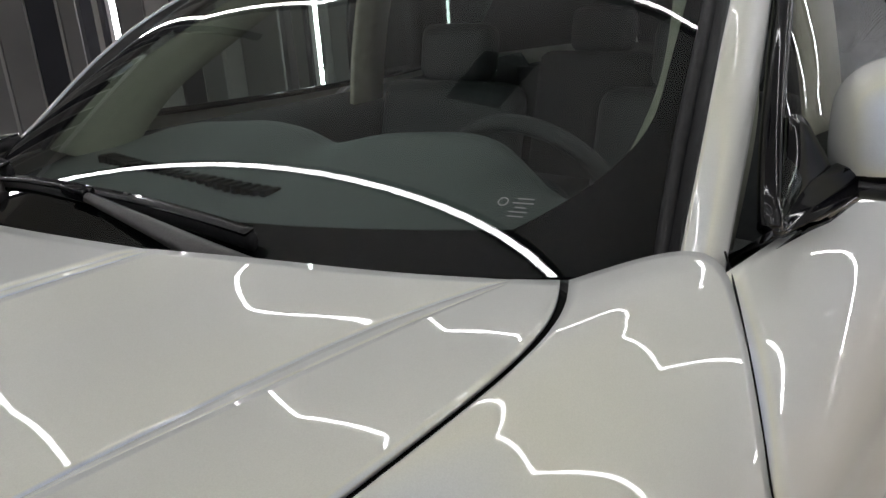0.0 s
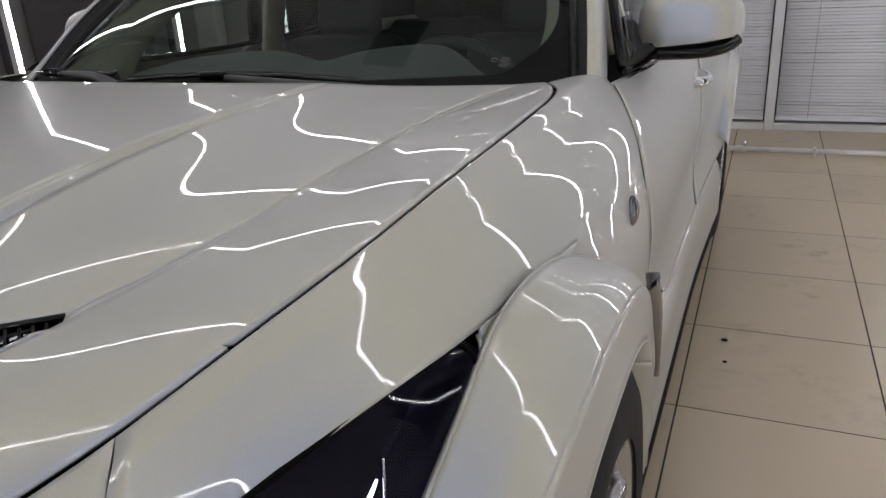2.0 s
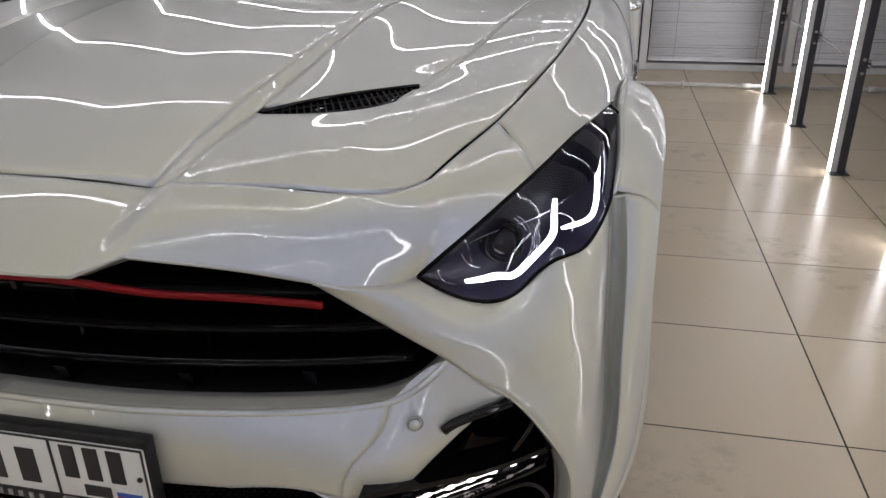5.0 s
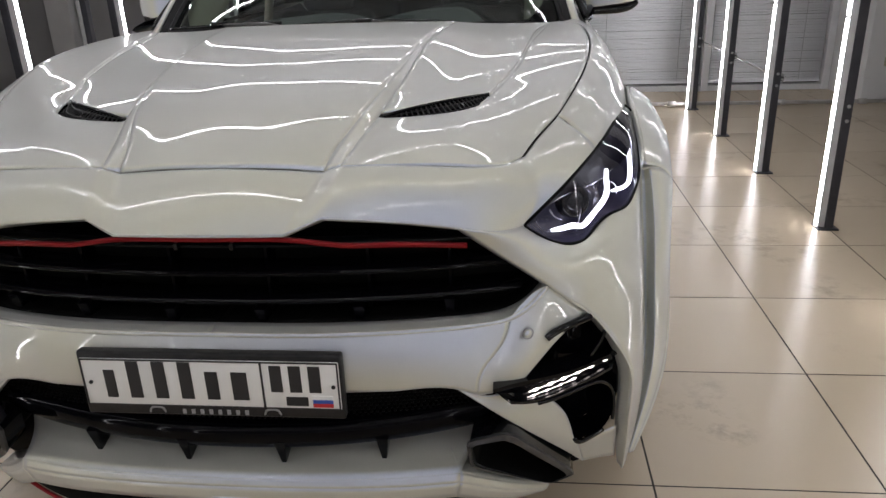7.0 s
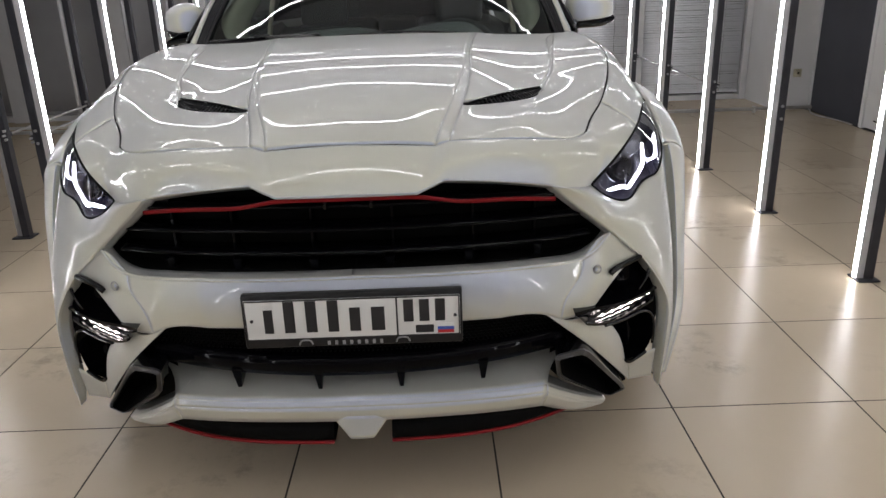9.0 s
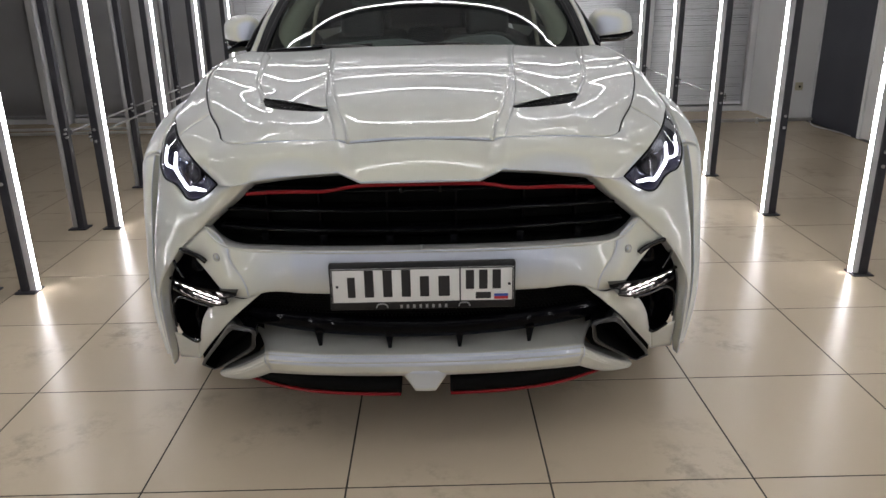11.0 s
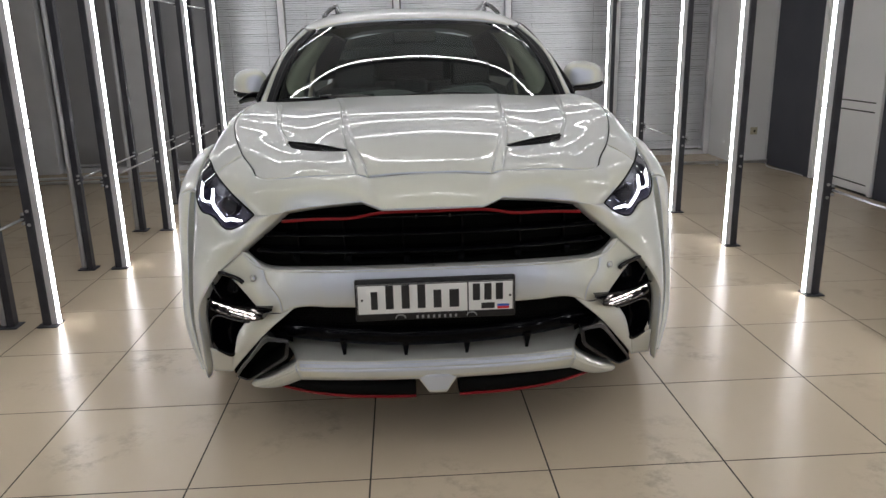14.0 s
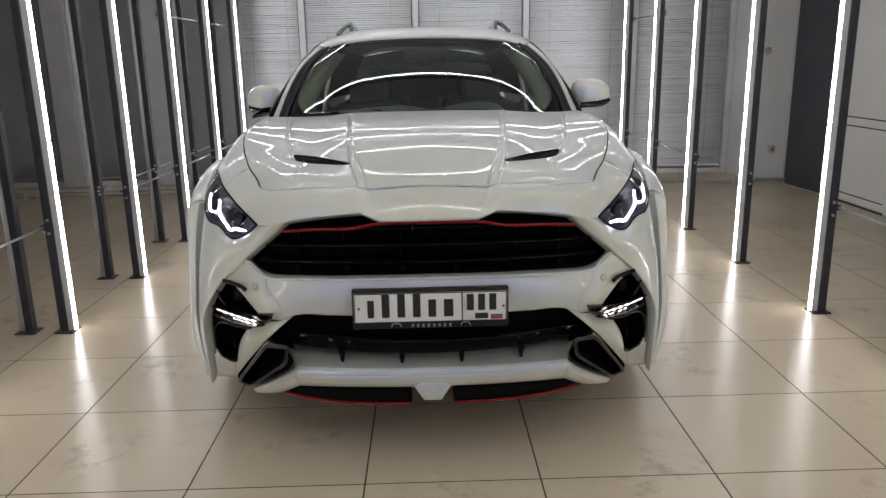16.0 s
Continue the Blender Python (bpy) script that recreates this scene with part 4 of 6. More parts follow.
STRUT = [
    [(0.470, 0.041, 0.548), (0.517, 0.054, 0.522), (0.560, 0.072, 0.515), (0.597, 0.090, 0.528)],
    [(0.576, 0.076, 0.451), (0.606, 0.093, 0.452), (0.640, 0.119, 0.452), (0.673, 0.150, 0.451)],
    [(0.662, 0.146, 0.350), (0.680, 0.153, 0.360), (0.697, 0.165, 0.368), (0.712, 0.181, 0.375)],
    [(0.715, 0.197, 0.283), (0.720, 0.195, 0.297), (0.725, 0.193, 0.310), (0.728, 0.192, 0.322)],
    [(0.748, 0.230, 0.238), (0.744, 0.220, 0.262), (0.738, 0.208, 0.290), (0.733, 0.195, 0.318)],
]
strut = loft(STRUT, 16, 34)
strut_lip = loft([[c[0] for c in STRUT], [(c[0][0] + 0.004, c[0][1] + 0.04, c[0][2] - 0.004) for c in STRUT]], 34, 4)
toe = loft([[(0.731, 0.194, 0.320), (0.77, 0.212, 0.324), (0.822, 0.238, 0.332)], [(0.750, 0.232, 0.238), (0.785, 0.252, 0.232), (0.826, 0.270, 0.227)]], 14, 8)
# lip over the grille
grille_lip = loft([[(0, 0.014, 0.878), (0.10, 0.016, 0.877), (0.165, 0.022, 0.876)], [(0, 0.05, 0.862), (0.10, 0.052, 0.861), (0.160, 0.058, 0.860)]], 20, 5)
grille_lip_2 = loft([[(0.165, 0.022, 0.876), (0.232, 0.048, 0.898)], [(0.160, 0.058, 0.860), (0.228, 0.085, 0.882)]], 8, 5)
grille_lip_3 = loft([[(0.232, 0.048, 0.898), (0.366, 0.065, 0.885), (0.49, 0.082, 0.866)], [(0.228, 0.085, 0.882), (0.36, 0.10, 0.87), (0.48, 0.118, 0.852)]], 20, 5)
for g in (grille_lip, grille_lip_2, grille_lip_3):
    sheet(bumper_bm, g, heart=(0, 0.5, 1.5))
    sheet(bumper_bm, mirrored(g), heart=(0, 0.5, 1.5))
bmesh.ops.remove_doubles(bumper_bm, verts=bumper_bm.verts[:], dist=0.0006)
bumper = part("front_bumper", bumper_bm, PAINT, car, "angular pearl white bumper cover", thick=0.003)
band_bm = sheet(new_bm(), band, heart=(0, 1.5, 0.6))
sheet(band_bm, band_side, heart=(0, 1.5, 0.5))
sheet(band_bm, mirrored(band_side), heart=(0, 1.5, 0.5))
bmesh.ops.remove_doubles(band_bm, verts=band_bm.verts[:], dist=0.002)
for g in (band_corner, strut):
    sheet(band_bm, g, heart=(0, 1.5, 0.5))
    sheet(band_bm, mirrored(g), heart=(0, 1.5, 0.5))
# rounded edge along the grille opening
crest = [tuple(q) for q in LIP_LINE + (0, 0.0015, -0.001)]
tube(band_bm, crest + [(-x, y, z) for x, y, z in crest[-2::-1]], 0.0026, 160, 8)
for g in (band_lip, strut_lip):
    h = (0, 0.3, -1) if g is band_lip else (1.5, 0.5, 1.2)
    sheet(band_bm, g, heart=h)
    sheet(band_bm, mirrored(g), heart=(-h[0], h[1], h[2]))
part("plate_band", band_bm, PAINT, bumper, thick=0.003)
both("grille_floor", [loft([LIP_LINE + (-0.004, 0.044, 0.001), LIP_LINE * (0.97, 1, 1) + (0, 0.14, 0.004)], 50, 4)], SEAL, thick=0.003, parent=bumper, heart=(0, 0.3, -1))
for s in (1, -1):
    side = (lambda g: g) if s > 0 else mirrored
    bm = new_bm()
    for g in (cheek, groove):
        sheet(bm, side(g), heart=(0, 1.5, 0.5))
    bmesh.ops.remove_doubles(bm, verts=bm.verts[:], dist=0.002)
    for g in (corner, corner_side, toe, under, cheek_edge):
        sheet(bm, side(g), heart=(0, 1.5, 0.5))
    sheet(bm, side(cheek_lip), heart=(s * 1.5, 0.5, 1.2))
    part("bumper_cheek", bm, PAINT, bumper, thick=0.003)

# ---- main grille ----
grille = part("grille", sheet(sheet(new_bm(), loft([[(0.64, 0.25, 0.72), (0.46, 0.19, 0.85), (0.22, 0.16, 0.885), (0, 0.15, 0.87)], [(0.62, 0.24, 0.66), (0.46, 0.19, 0.65), (0.22, 0.16, 0.65), (0, 0.15, 0.65)]], 30, 8)), mirrored(loft([[(0.64, 0.25, 0.72), (0.46, 0.19, 0.85), (0.22, 0.16, 0.885), (0, 0.15, 0.87)], [(0.62, 0.24, 0.66), (0.46, 0.19, 0.65), (0.22, 0.16, 0.65), (0, 0.15, 0.65)]], 30, 8))), SEAL, car, "black radiator grille with three slats")


def slat(z, half, sag, y0, name="slat"):
    pts = [(x * half, y0 + 0.105 * (abs(x) * half / 0.6) ** 2.2, z - sag * abs(x) ** 2) for x in np.linspace(-1, 1, 9)]
    g = loft([[(x, y, zz) for x, y, zz in pts], [(x, y - 0.001, zz - 0.003) for x, y, zz in pts], [(x, y + 0.006, zz - 0.008) for x, y, zz in pts], [(x, y + 0.07, zz - 0.014) for x, y, zz in pts]], 60, 14)
    top = loft([[(x, y + 0.07, zz + 0.006) for x, y, zz in pts], [(x, y, zz) for x, y, zz in pts]], 60, 3)
    bm = sheet(sheet(new_bm(), g, heart=(0, 1, 0.75)), top, heart=(0, 0.4, -1))
    return part(name, bm, SLAT_BLACK, grille, thick=0.003)


slat(0.845, 0.515, 0.008, 0.050)
slat(0.785, 0.575, 0.010, 0.050)
slat(0.725, 0.605, 0.008, 0.050)
for x in (-0.46, -0.30, -0.10, 0.10, 0.30, 0.46):
    y0 = 0.06 + 0.105 * (abs(x) / 0.6) ** 2.2
    bm = new_bm()
    bar(bm, (x, y0 + 0.06, 0.652), (x, y0 + 0.06, 0.85), 0.006, 0.05, up=(0, 1, 0))
    part("fin", bm, GRILLE_BLACK, grille, smooth=False)
for x in (-0.462, -0.285, -0.092, 0.092, 0.285, 0.462):
    y0 = 0.042 + 0.105 * (abs(x) / 0.6) ** 2.2
    bm = new_bm()
    v = [[bm.verts.new((x + e * w, y, z)) for e in (-1, 1)] for w, y, z in ((0.0110, y0, 0.712), (0.007, y0 + 0.012, 0.680), (0.007, y0 + 0.055, 0.676), (0.0110, y0 + 0.06, 0.712))]
    for a, b in zip(v, v[1:] + v[:1]):
        bm.faces.new((a[0], a[1], b[1], b[0]))
    bm.faces.new([q[0] for q in v][::-1]), bm.faces.new([q[1] for q in v])
    part("tooth", bm, GRILLE_BLACK, grille, smooth=False)
RED_LINE = [(-0.50, 0.085, 0.842), (-0.36, 0.068, 0.850), (-0.265, 0.056, 0.853), (-0.20, 0.036, 0.868), (-0.15, 0.032, 0.8735), (0, 0.028, 0.8745), (0.15, 0.032, 0.8735), (0.20, 0.036, 0.868), (0.265, 0.056, 0.853), (0.36, 0.068, 0.850), (0.50, 0.085, 0.842)]
part("red_stripe", ribbon(new_bm(), np.array(RED_LINE) - (0, 0.0, 0.009), 0.009, 120, across=(0, 0.1, 1), thick=0.008), RED, grille, "red pinstripe")
for s in (-1, 1):
    part("clip", box(new_bm(), (0.055 * s - 0.004, 0.040, 0.838), (0.055 * s + 0.004, 0.052, 0.852), 0.001), GLOSS_BLACK, grille, smooth=False)

# ---- lower grille, splitter, corner ducts ----
lower = part("lower_grille", sheet(new_bm(), loft([[(-0.60, 0.16, 0.55), (-0.3, 0.085, 0.55), (0, 0.07, 0.55), (0.3, 0.085, 0.55), (0.60, 0.16, 0.55)], [(-0.60, 0.16, 0.415), (-0.3, 0.085, 0.405), (0, 0.07, 0.40), (0.3, 0.085, 0.405), (0.60, 0.16, 0.415)]], 40, 4), heart=(0, 1, 0.45)), SEAL, car, "black lower grille with mesh")
bm = new_bm()
for k in range(94):
    x = -0.56 + k * 1.12 / 93
    y0 = 0.045 + 0.085 * (abs(x) / 0.6) ** 2
    for j in range(11):
        xx = x + (0.006 if j % 2 else 0)
        rod(bm, (xx, y0, 0.541 - 0.0085 * j), (xx, y0 + 0.002, 0.5355 - 0.0085 * j), 0.0032, seg=6)
m = part("mesh", bm, SEAL, lower)
m["kind"] = "stuff"
pts = [(x, 0.022 + 0.09 * (abs(x) / 0.55) ** 2.2, 0.446 + 0.02 * (abs(x) / 0.5) ** 2) for x in np.linspace(-0.54, 0.54, 9)]
part("blade", sheet(new_bm(), loft([[(x, y + 0.04, z + 0.012) for x, y, z in pts], pts, [(x, y + 0.004, z - 0.045) for x, y, z in pts], [(x, y + 0.035, z - 0.058) for x, y, z in pts]], 60, 14), heart=(0, 1, 0.45)), GRILLE_BLACK, lower, "gloss black blade", thick=0.003)
splitter_bm = new_bm()
SPL = [
    [(0, -0.012, 0.351), (0, -0.019, 0.334), (0, -0.014, 0.290)],
    [(0.20, -0.008, 0.351), (0.20, -0.015, 0.334), (0.20, -0.008, 0.290)],
    [(0.38, 0.009, 0.352), (0.38, 0.001, 0.334), (0.38, 0.010, 0.290)],
    [(0.480, 0.028, 0.352), (0.480, 0.020, 0.333), (0.470, 0.032, 0.286)],
    [(0.575, 0.098, 0.279), (0.575, 0.090, 0.262), (0.566, 0.096, 0.230)],
    [(0.669, 0.168, 0.217), (0.664, 0.164, 0.209), (0.655, 0.160, 0.205)],
]
lip_up, lip_low = [[c[k] for c in SPL] for k in (0, 1)], [[c[k] for c in SPL] for k in (1, 2)]
for a, b in (lip_up, lip_low):
    run = [spline([(-x, y, z) for x, y, z in c[3:0:-1]] + c[:4], 70) for c in (a, b)]
    sheet(splitter_bm, loft(run, 70, 4), heart=(0, 0.8, 0.32))
splitter = part("splitter", splitter_bm, PAINT, car, "pearl white lower splitter with a centre tooth", thick=0.004)
rim = spline([(-x, y, z) for x, y, z in lip_up[0][3:0:-1]] + lip_up[0][:4], 70)
part("shelf", sheet(new_bm(), loft([rim, rim * (1.05, 1, 1) + (0, 0.08, 0.013), rim * (1.16, 1, 1) + (0, 0.16, 0.036)], 70, 8), heart=(0, 0.5, 0)), PAINT, splitter, thick=0.004)
both("wing", [loft([c[3:] for c in lip_up], 24, 4), loft([c[3:] for c in lip_low], 24, 4), loft([lip_up[0][3:], [(0.455, 0.095, 0.365), (0.545, 0.150, 0.292), (0.66, 0.215, 0.224)]], 24, 5)], PAINT, parent=splitter, thick=0.003, heart=(0, 0.8, 0.1))
part("centre_tooth", sheet(new_bm(), loft([[(-0.075, -0.012, 0.305), (0, -0.017, 0.305), (0.075, -0.012, 0.305)], [(-0.030, -0.018, 0.240), (0, -0.020, 0.240), (0.030, -0.018, 0.240)]], 20, 8), heart=(0, 1, 0.28)), PAINT, splitter, thick=0.02)
for x in (-0.317, -0.105, 0.105, 0.317):
    y0 = 0.005 + 0.06 * (abs(x) / 0.5) ** 2
    bm = new_bm()
    v = [bm.verts.new(p) for p in ((x - 0.004, y0 + 0.030, 0.349), (x - 0.004, y0 + 0.11, 0.38), (x - 0.004, y0 + 0.11, 0.435), (x - 0.004, y0 + 0.012, 0.420))]
    w = [bm.verts.new((p.co.x + 0.008, p.co.y, p.co.z)) for p in v]
    for row, side in ((v, -1), (w, 1)):
        for q in row[2:]:
            q.co.x += side * 0.009
    bm.faces.new(v[::-1]), bm.faces.new(w)
    for k in range(4):
        bm.faces.new((v[k], v[(k + 1) % 4], w[(k + 1) % 4], w[k]))
    bmesh.ops.bevel(bm, geom=bm.edges[:], offset=0.0012, segments=1, affect="EDGES", profile=0.5)
    part("fin", bm, GRILLE_BLACK, splitter, smooth=False)
lip_pts = [(0.075, 0.0, 0.224), (0.25, 0.006, 0.228), (0.42, 0.043, 0.232), (0.548, 0.105, 0.236)]
both("lip_blade", [loft([[(x, y + 0.02, z + 0.055) for x, y, z in lip_pts], lip_pts, [(x, y + 0.12, z - 0.004) for x, y, z in lip_pts]], 30, 8)], SEAL, "black lower lip blade", thick=0.003, parent=splitter, heart=(0, 0.6, 0.3))
both_solid("red_edge", lambda bm: tube(bm, [(x, y - 0.002, z - 0.003) for x, y, z in lip_pts], 0.0048, 40, 8), RED, "red edge strip", parents=(splitter, splitter))
# corner ducts: dark openings in a stepped grey frame that stands before the struts
POD_OUT = [(0.494, 0.000, 0.443), (0.580, 0.030, 0.447), (0.730, 0.170, 0.244), (0.674, 0.148, 0.233), (0.505, 0.012, 0.372)]
POD_HOLE = [(0.506, 0.006, 0.434), (0.577, 0.037, 0.430), (0.712, 0.158, 0.254), (0.668, 0.135, 0.247), (0.516, 0.016, 0.382)]


def rounded(points, times=2):
    """Cuts the corners of a closed outline."""
    p = np.array(points, float)
    for _ in range(times):
        q = np.roll(p, -1, 0)
        p = np.stack([p * 0.90 + q * 0.10, p * 0.10 + q * 0.90], 1).reshape(-1, 3)
    return p


def ring_walls(bm, rings):
    rows = [[bm.verts.new(p) for p in r] for r in rings]
    n = len(rows[0])
    for a, b in zip(rows, rows[1:]):
        for k in range(n):
            bm.faces.new((a[k], a[(k + 1) % n], b[(k + 1) % n], b[k]))
    return rows


POD_A, POD_B = rounded(POD_OUT), rounded(POD_HOLE)
POD_C = POD_B.mean(0)


def duct(bm):
    deep = POD_C + (POD_B - POD_C) * 0.86 + (0, 0.13, 0.01)
    bm.faces.new(ring_walls(bm, [POD_B, POD_C + (POD_B - POD_C) * 0.97 + (0, 0.02, 0), deep])[-1])


def duct_frame(bm):
    step = POD_A * 0.45 + POD_B * 0.55
    ring_walls(bm, [POD_A + (0.001, 0.014, 0), POD_A + (0, 0.004, 0), step + (0, -0.001, 0), step + (0, 0.005, 0), POD_B])


def duct_sleeve(bm):
    ring_walls(bm, [POD_A * 0.96 + POD_C * 0.04 + (0.006, 0.085, 0.002), POD_A * 0.98 + POD_C * 0.02 + (0.002, 0.013, 0)])


ducts = both_solid("corner_duct", duct, SEAL, "dark angular corner duct", smooth=False)
both_solid("duct_frame", duct_frame, DUCT_GREY, "dark grey stepped frame", smooth=False, parents=ducts)
duct_back = loft([[(0.505, 0.150, 0.46), (0.62, 0.215, 0.44), (0.75, 0.27, 0.30)], [(0.505, 0.150, 0.33), (0.62, 0.215, 0.215), (0.75, 0.27, 0.215)]], 12, 4)
both("duct_backing", [duct_back], SEAL, heart=(0.5, 1, 0.4))
both_solid("duct_sleeve", duct_sleeve, GLOSS_BLACK, parents=ducts)

# ---- fog light nests ----
FOG_IN = [(0.744, 0.200, 0.638), (0.700, 0.165, 0.632), (0.662, 0.141, 0.616), (0.628, 0.112, 0.575), (0.597, 0.092, 0.528), (0.640, 0.128, 0.485), (0.673, 0.153, 0.449), (0.700, 0.176, 0.400), (0.714, 0.184, 0.370), (0.728, 0.194, 0.321)]
FOG_OUT = [(0.752, 0.206, 0.634), (0.770, 0.220, 0.602), (0.785, 0.232, 0.566), (0.803, 0.243, 0.530), (0.815, 0.250, 0.492), (0.819, 0.254, 0.450), (0.820, 0.256, 0.405), (0.815, 0.252, 0.372), (0.805, 0.245, 0.345), (0.785, 0.228, 0.326)]
fog_grid = loft([FOG_IN, (np.array(FOG_IN) + FOG_OUT) / 2 + (0, 0.085, 0), FOG_OUT], 48, 16)
fog_floor = loft([[FOG_IN[-1], (0.757, 0.212, 0.324), FOG_OUT[-1]], fog_grid[:, -1]], 16, 5)
fog_roof = loft([[FOG_IN[0], FOG_OUT[0]], fog_grid[:, 0]], 16, 5)
fogs = both("fog_nest", [fog_grid, fog_floor, fog_roof], GRILLE_BLACK, "gloss black fog light nest", heart=(0.7, 2, 0.45))
BROW_LINE = np.array([(0.548, 0.040, 0.545), (0.60, 0.080, 0.538), (0.70, 0.150, 0.524), (0.77, 0.203, 0.524), (0.818, 0.242, 0.527)])
LED_LINE = np.array([(0.590, 0.070, 0.505), (0.62, 0.094, 0.501), (0.70, 0.156, 0.500), (0.77, 0.209, 0.505), (0.812, 0.243, 0.509)])
CHIN_LINE = np.array([(0.583, 0.052, 0.504), (0.63, 0.084, 0.487), (0.70, 0.143, 0.478), (0.76, 0.195, 0.479), (0.805, 0.235, 0.483)])


def fog_blade(bm):
    """A brow and a chin with the diodes recessed between them."""
    for a, b, h in ((BROW_LINE + (0, 0.06, 0.004), BROW_LINE, (0.7, 0.3, -1)), (BROW_LINE, BROW_LINE + (0.001, -0.001, -0.008), (0.7, 2, 0.5)),
                    (BROW_LINE + (0.001, -0.001, -0.008), LED_LINE + (0, 0.012, 0.007), (0.7, 0.3, 2)), (LED_LINE + (0, 0.012, 0.007), LED_LINE + (0, 0.012, -0.012), (0.7, 2, 0.5)),
                    (LED_LINE + (0, 0.012, -0.012), CHIN_LINE + (0, -0.001, 0.007), (0.7, 0.3, -1)), (CHIN_LINE + (0, -0.001, 0.007), CHIN_LINE, (0.7, 2, 0.5)),
                    (CHIN_LINE, CHIN_LINE + (0, 0.06, -0.003), (0.7, 0.3, 2))):
        sheet(bm, loft([a, b], 40, 3), heart=h)
    bmesh.ops.remove_doubles(bm, verts=bm.verts[:], dist=0.0004)
    cap = [bm.verts.new(p) for p in (BROW_LINE[0], BROW_LINE[0] + (0.004, 0.05, 0.003), CHIN_LINE[0] + (0.004, 0.05, -0.003), CHIN_LINE[0])]
    bm.faces.new(cap)


both_solid("blade", fog_blade, GLOSS_BLACK, parents=fogs, smooth=False)


def fog_beads(count, first, last, drop, size):
    """A thin light guide with brighter beads along it."""
    def build(bm):
        p = spline(LED_LINE, 101) + (0, 0.003, drop)
        tube(bm, p[first:last + 1:6], size * 0.14, 40, 6)
        for k in range(count):
            i = int(first + (last - first) * (k + 0.5) / count)
            d = p[min(i + 2, 100)] - p[i - 2]
            m = Vector(d).to_track_quat("X", "Z").to_matrix().to_4x4()
            m.translation = p[i]
            bmesh.ops.create_uvsphere(bm, u_segments=12, v_segments=8, radius=size, matrix=m @ Matrix.Diagonal((2.4, 0.8, 0.9, 1)))
    return build


both_solid("led_glow", fog_beads(6, 14, 95, 0.005, 0.0034), FOG_LED, "row of white diodes", parents=fogs)
# reflection of the diodes below them, built as smaller glowing beads
both_solid("led_glow", fog_beads(4, 12, 64, -0.007, 0.0020), FOG_LED, "small glowing beads standing for the diodes' reflection", parents=fogs)
both_solid("lower_rim", lambda bm: tube(bm, [(0.640, 0.092, 0.482), (0.70, 0.141, 0.474), (0.75, 0.184, 0.473), (0.780, 0.208, 0.466), (0.803, 0.226, 0.440), (0.813, 0.238, 0.395), (0.812, 0.240, 0.350)], 0.0042, 40), GLOSS_BLACK, parents=fogs)
both_solid("foot_rim", lambda bm: tube(bm, [(0.724, 0.186, 0.332), (0.731, 0.190, 0.321), (0.76, 0.206, 0.323), (0.790, 0.226, 0.331)], 0.006, 24), GLOSS_BLACK, parents=fogs)
both_solid("upper_rib", lambda bm: tube(bm, [(0.656, 0.134, 0.610), (0.668, 0.138, 0.620), (0.700, 0.156, 0.629), (0.748, 0.192, 0.632)], 0.008, 24), GLOSS_BLACK, parents=fogs)
both_solid("outer_rib", lambda bm: tube(bm, [(0.784, 0.214, 0.598), (0.774, 0.208, 0.570), (0.752, 0.200, 0.535)], 0.0045, 16), GLOSS_BLACK, parents=fogs)


def sensor(bm):
    m = Matrix.Translation((0.617, 0.1115, 0.632)) @ Vector((0.40, -0.9, 0.1)).to_track_quat("Z", "Y").to_matrix().to_4x4()
    bmesh.ops.create_cone(bm, cap_ends=True, segments=24, radius1=0.0092, radius2=0.0084, depth=0.006, matrix=m)


def sensor_ring(bm):
    c, n = Vector((0.617, 0.1135, 0.632)), Vector((0.40, -0.9, 0.1)).normalized()
    q = n.to_track_quat("Z", "Y")
    tube(bm, [tuple(c + q @ Vector((0.0118 * math.cos(a), 0.0118 * math.sin(a), 0))) for a in np.linspace(0, 2 * np.pi, 24)], 0.0012, 48, 6)


sensors = both_solid("parking_sensor", sensor, PAINT)
both_solid("ring", sensor_ring, GREY_INK, parents=sensors)

# ---- headlamps ----
top, low = spline(LAMP_TOP, 60), spline(LAMP_LOW, 60)
out = np.array((0.55, -0.75, 0.30))
bulge = np.sin(np.linspace(0, np.pi, 60))[:, None]
cover = loft([top[::3], ((top + low) / 2 + 0.012 * bulge * out)[::3], low[::3]], 50, 14)
rows = np.linspace(0, 1, 14)[:, None, None]
shell = cover - 0.005 * out - (0.125 * np.sin(np.linspace(0, np.pi, 50)) ** 0.5)[None, :, None] * out * np.sin(np.pi * rows) ** 0.4
lamps = both("headlight", [shell], LAMP_SHELL, "angular headlight with glowing running lights", heart=(0.5, 2, 0.7))
covers = []
for k in (0, 1):
    bm = sheet(new_bm(), cover if k == 0 else mirrored(cover), heart=(0, 2, 0.6))
    covers.append(part("lens", bm, LENS, lamps[k], "clear lens cover"))
    covers[-1].visible_shadow = False
both_solid("rim", lambda bm: tube(bm, np.vstack([top[::4], low[::-1][::4][1:-1], top[:1]]), 0.0035, 140, 6), SEAL, parents=lamps)


def tilted(points, w):
    def build(bm):
        p = spline(points, 60)
        o = out / np.linalg.norm(out)
        g = []
        for i in range(60):
            d = p[min(i + 1, 59)] - p[max(i - 1, 0)]
            s = np.cross(d / np.linalg.norm(d), o) * w / 2 * (1 - 0.6 * abs(2 * i / 59 - 1) ** 7)
            g.append([bm.verts.new(p[i] + v) for v in (s, s * 0.6 + o * 0.006, -s * 0.6 + o * 0.006, -s)])
        for a, b in zip(g, g[1:]):
            for k in range(3):
                bm.faces.new((a[k], a[k + 1], b[k + 1], b[k]))
    return build


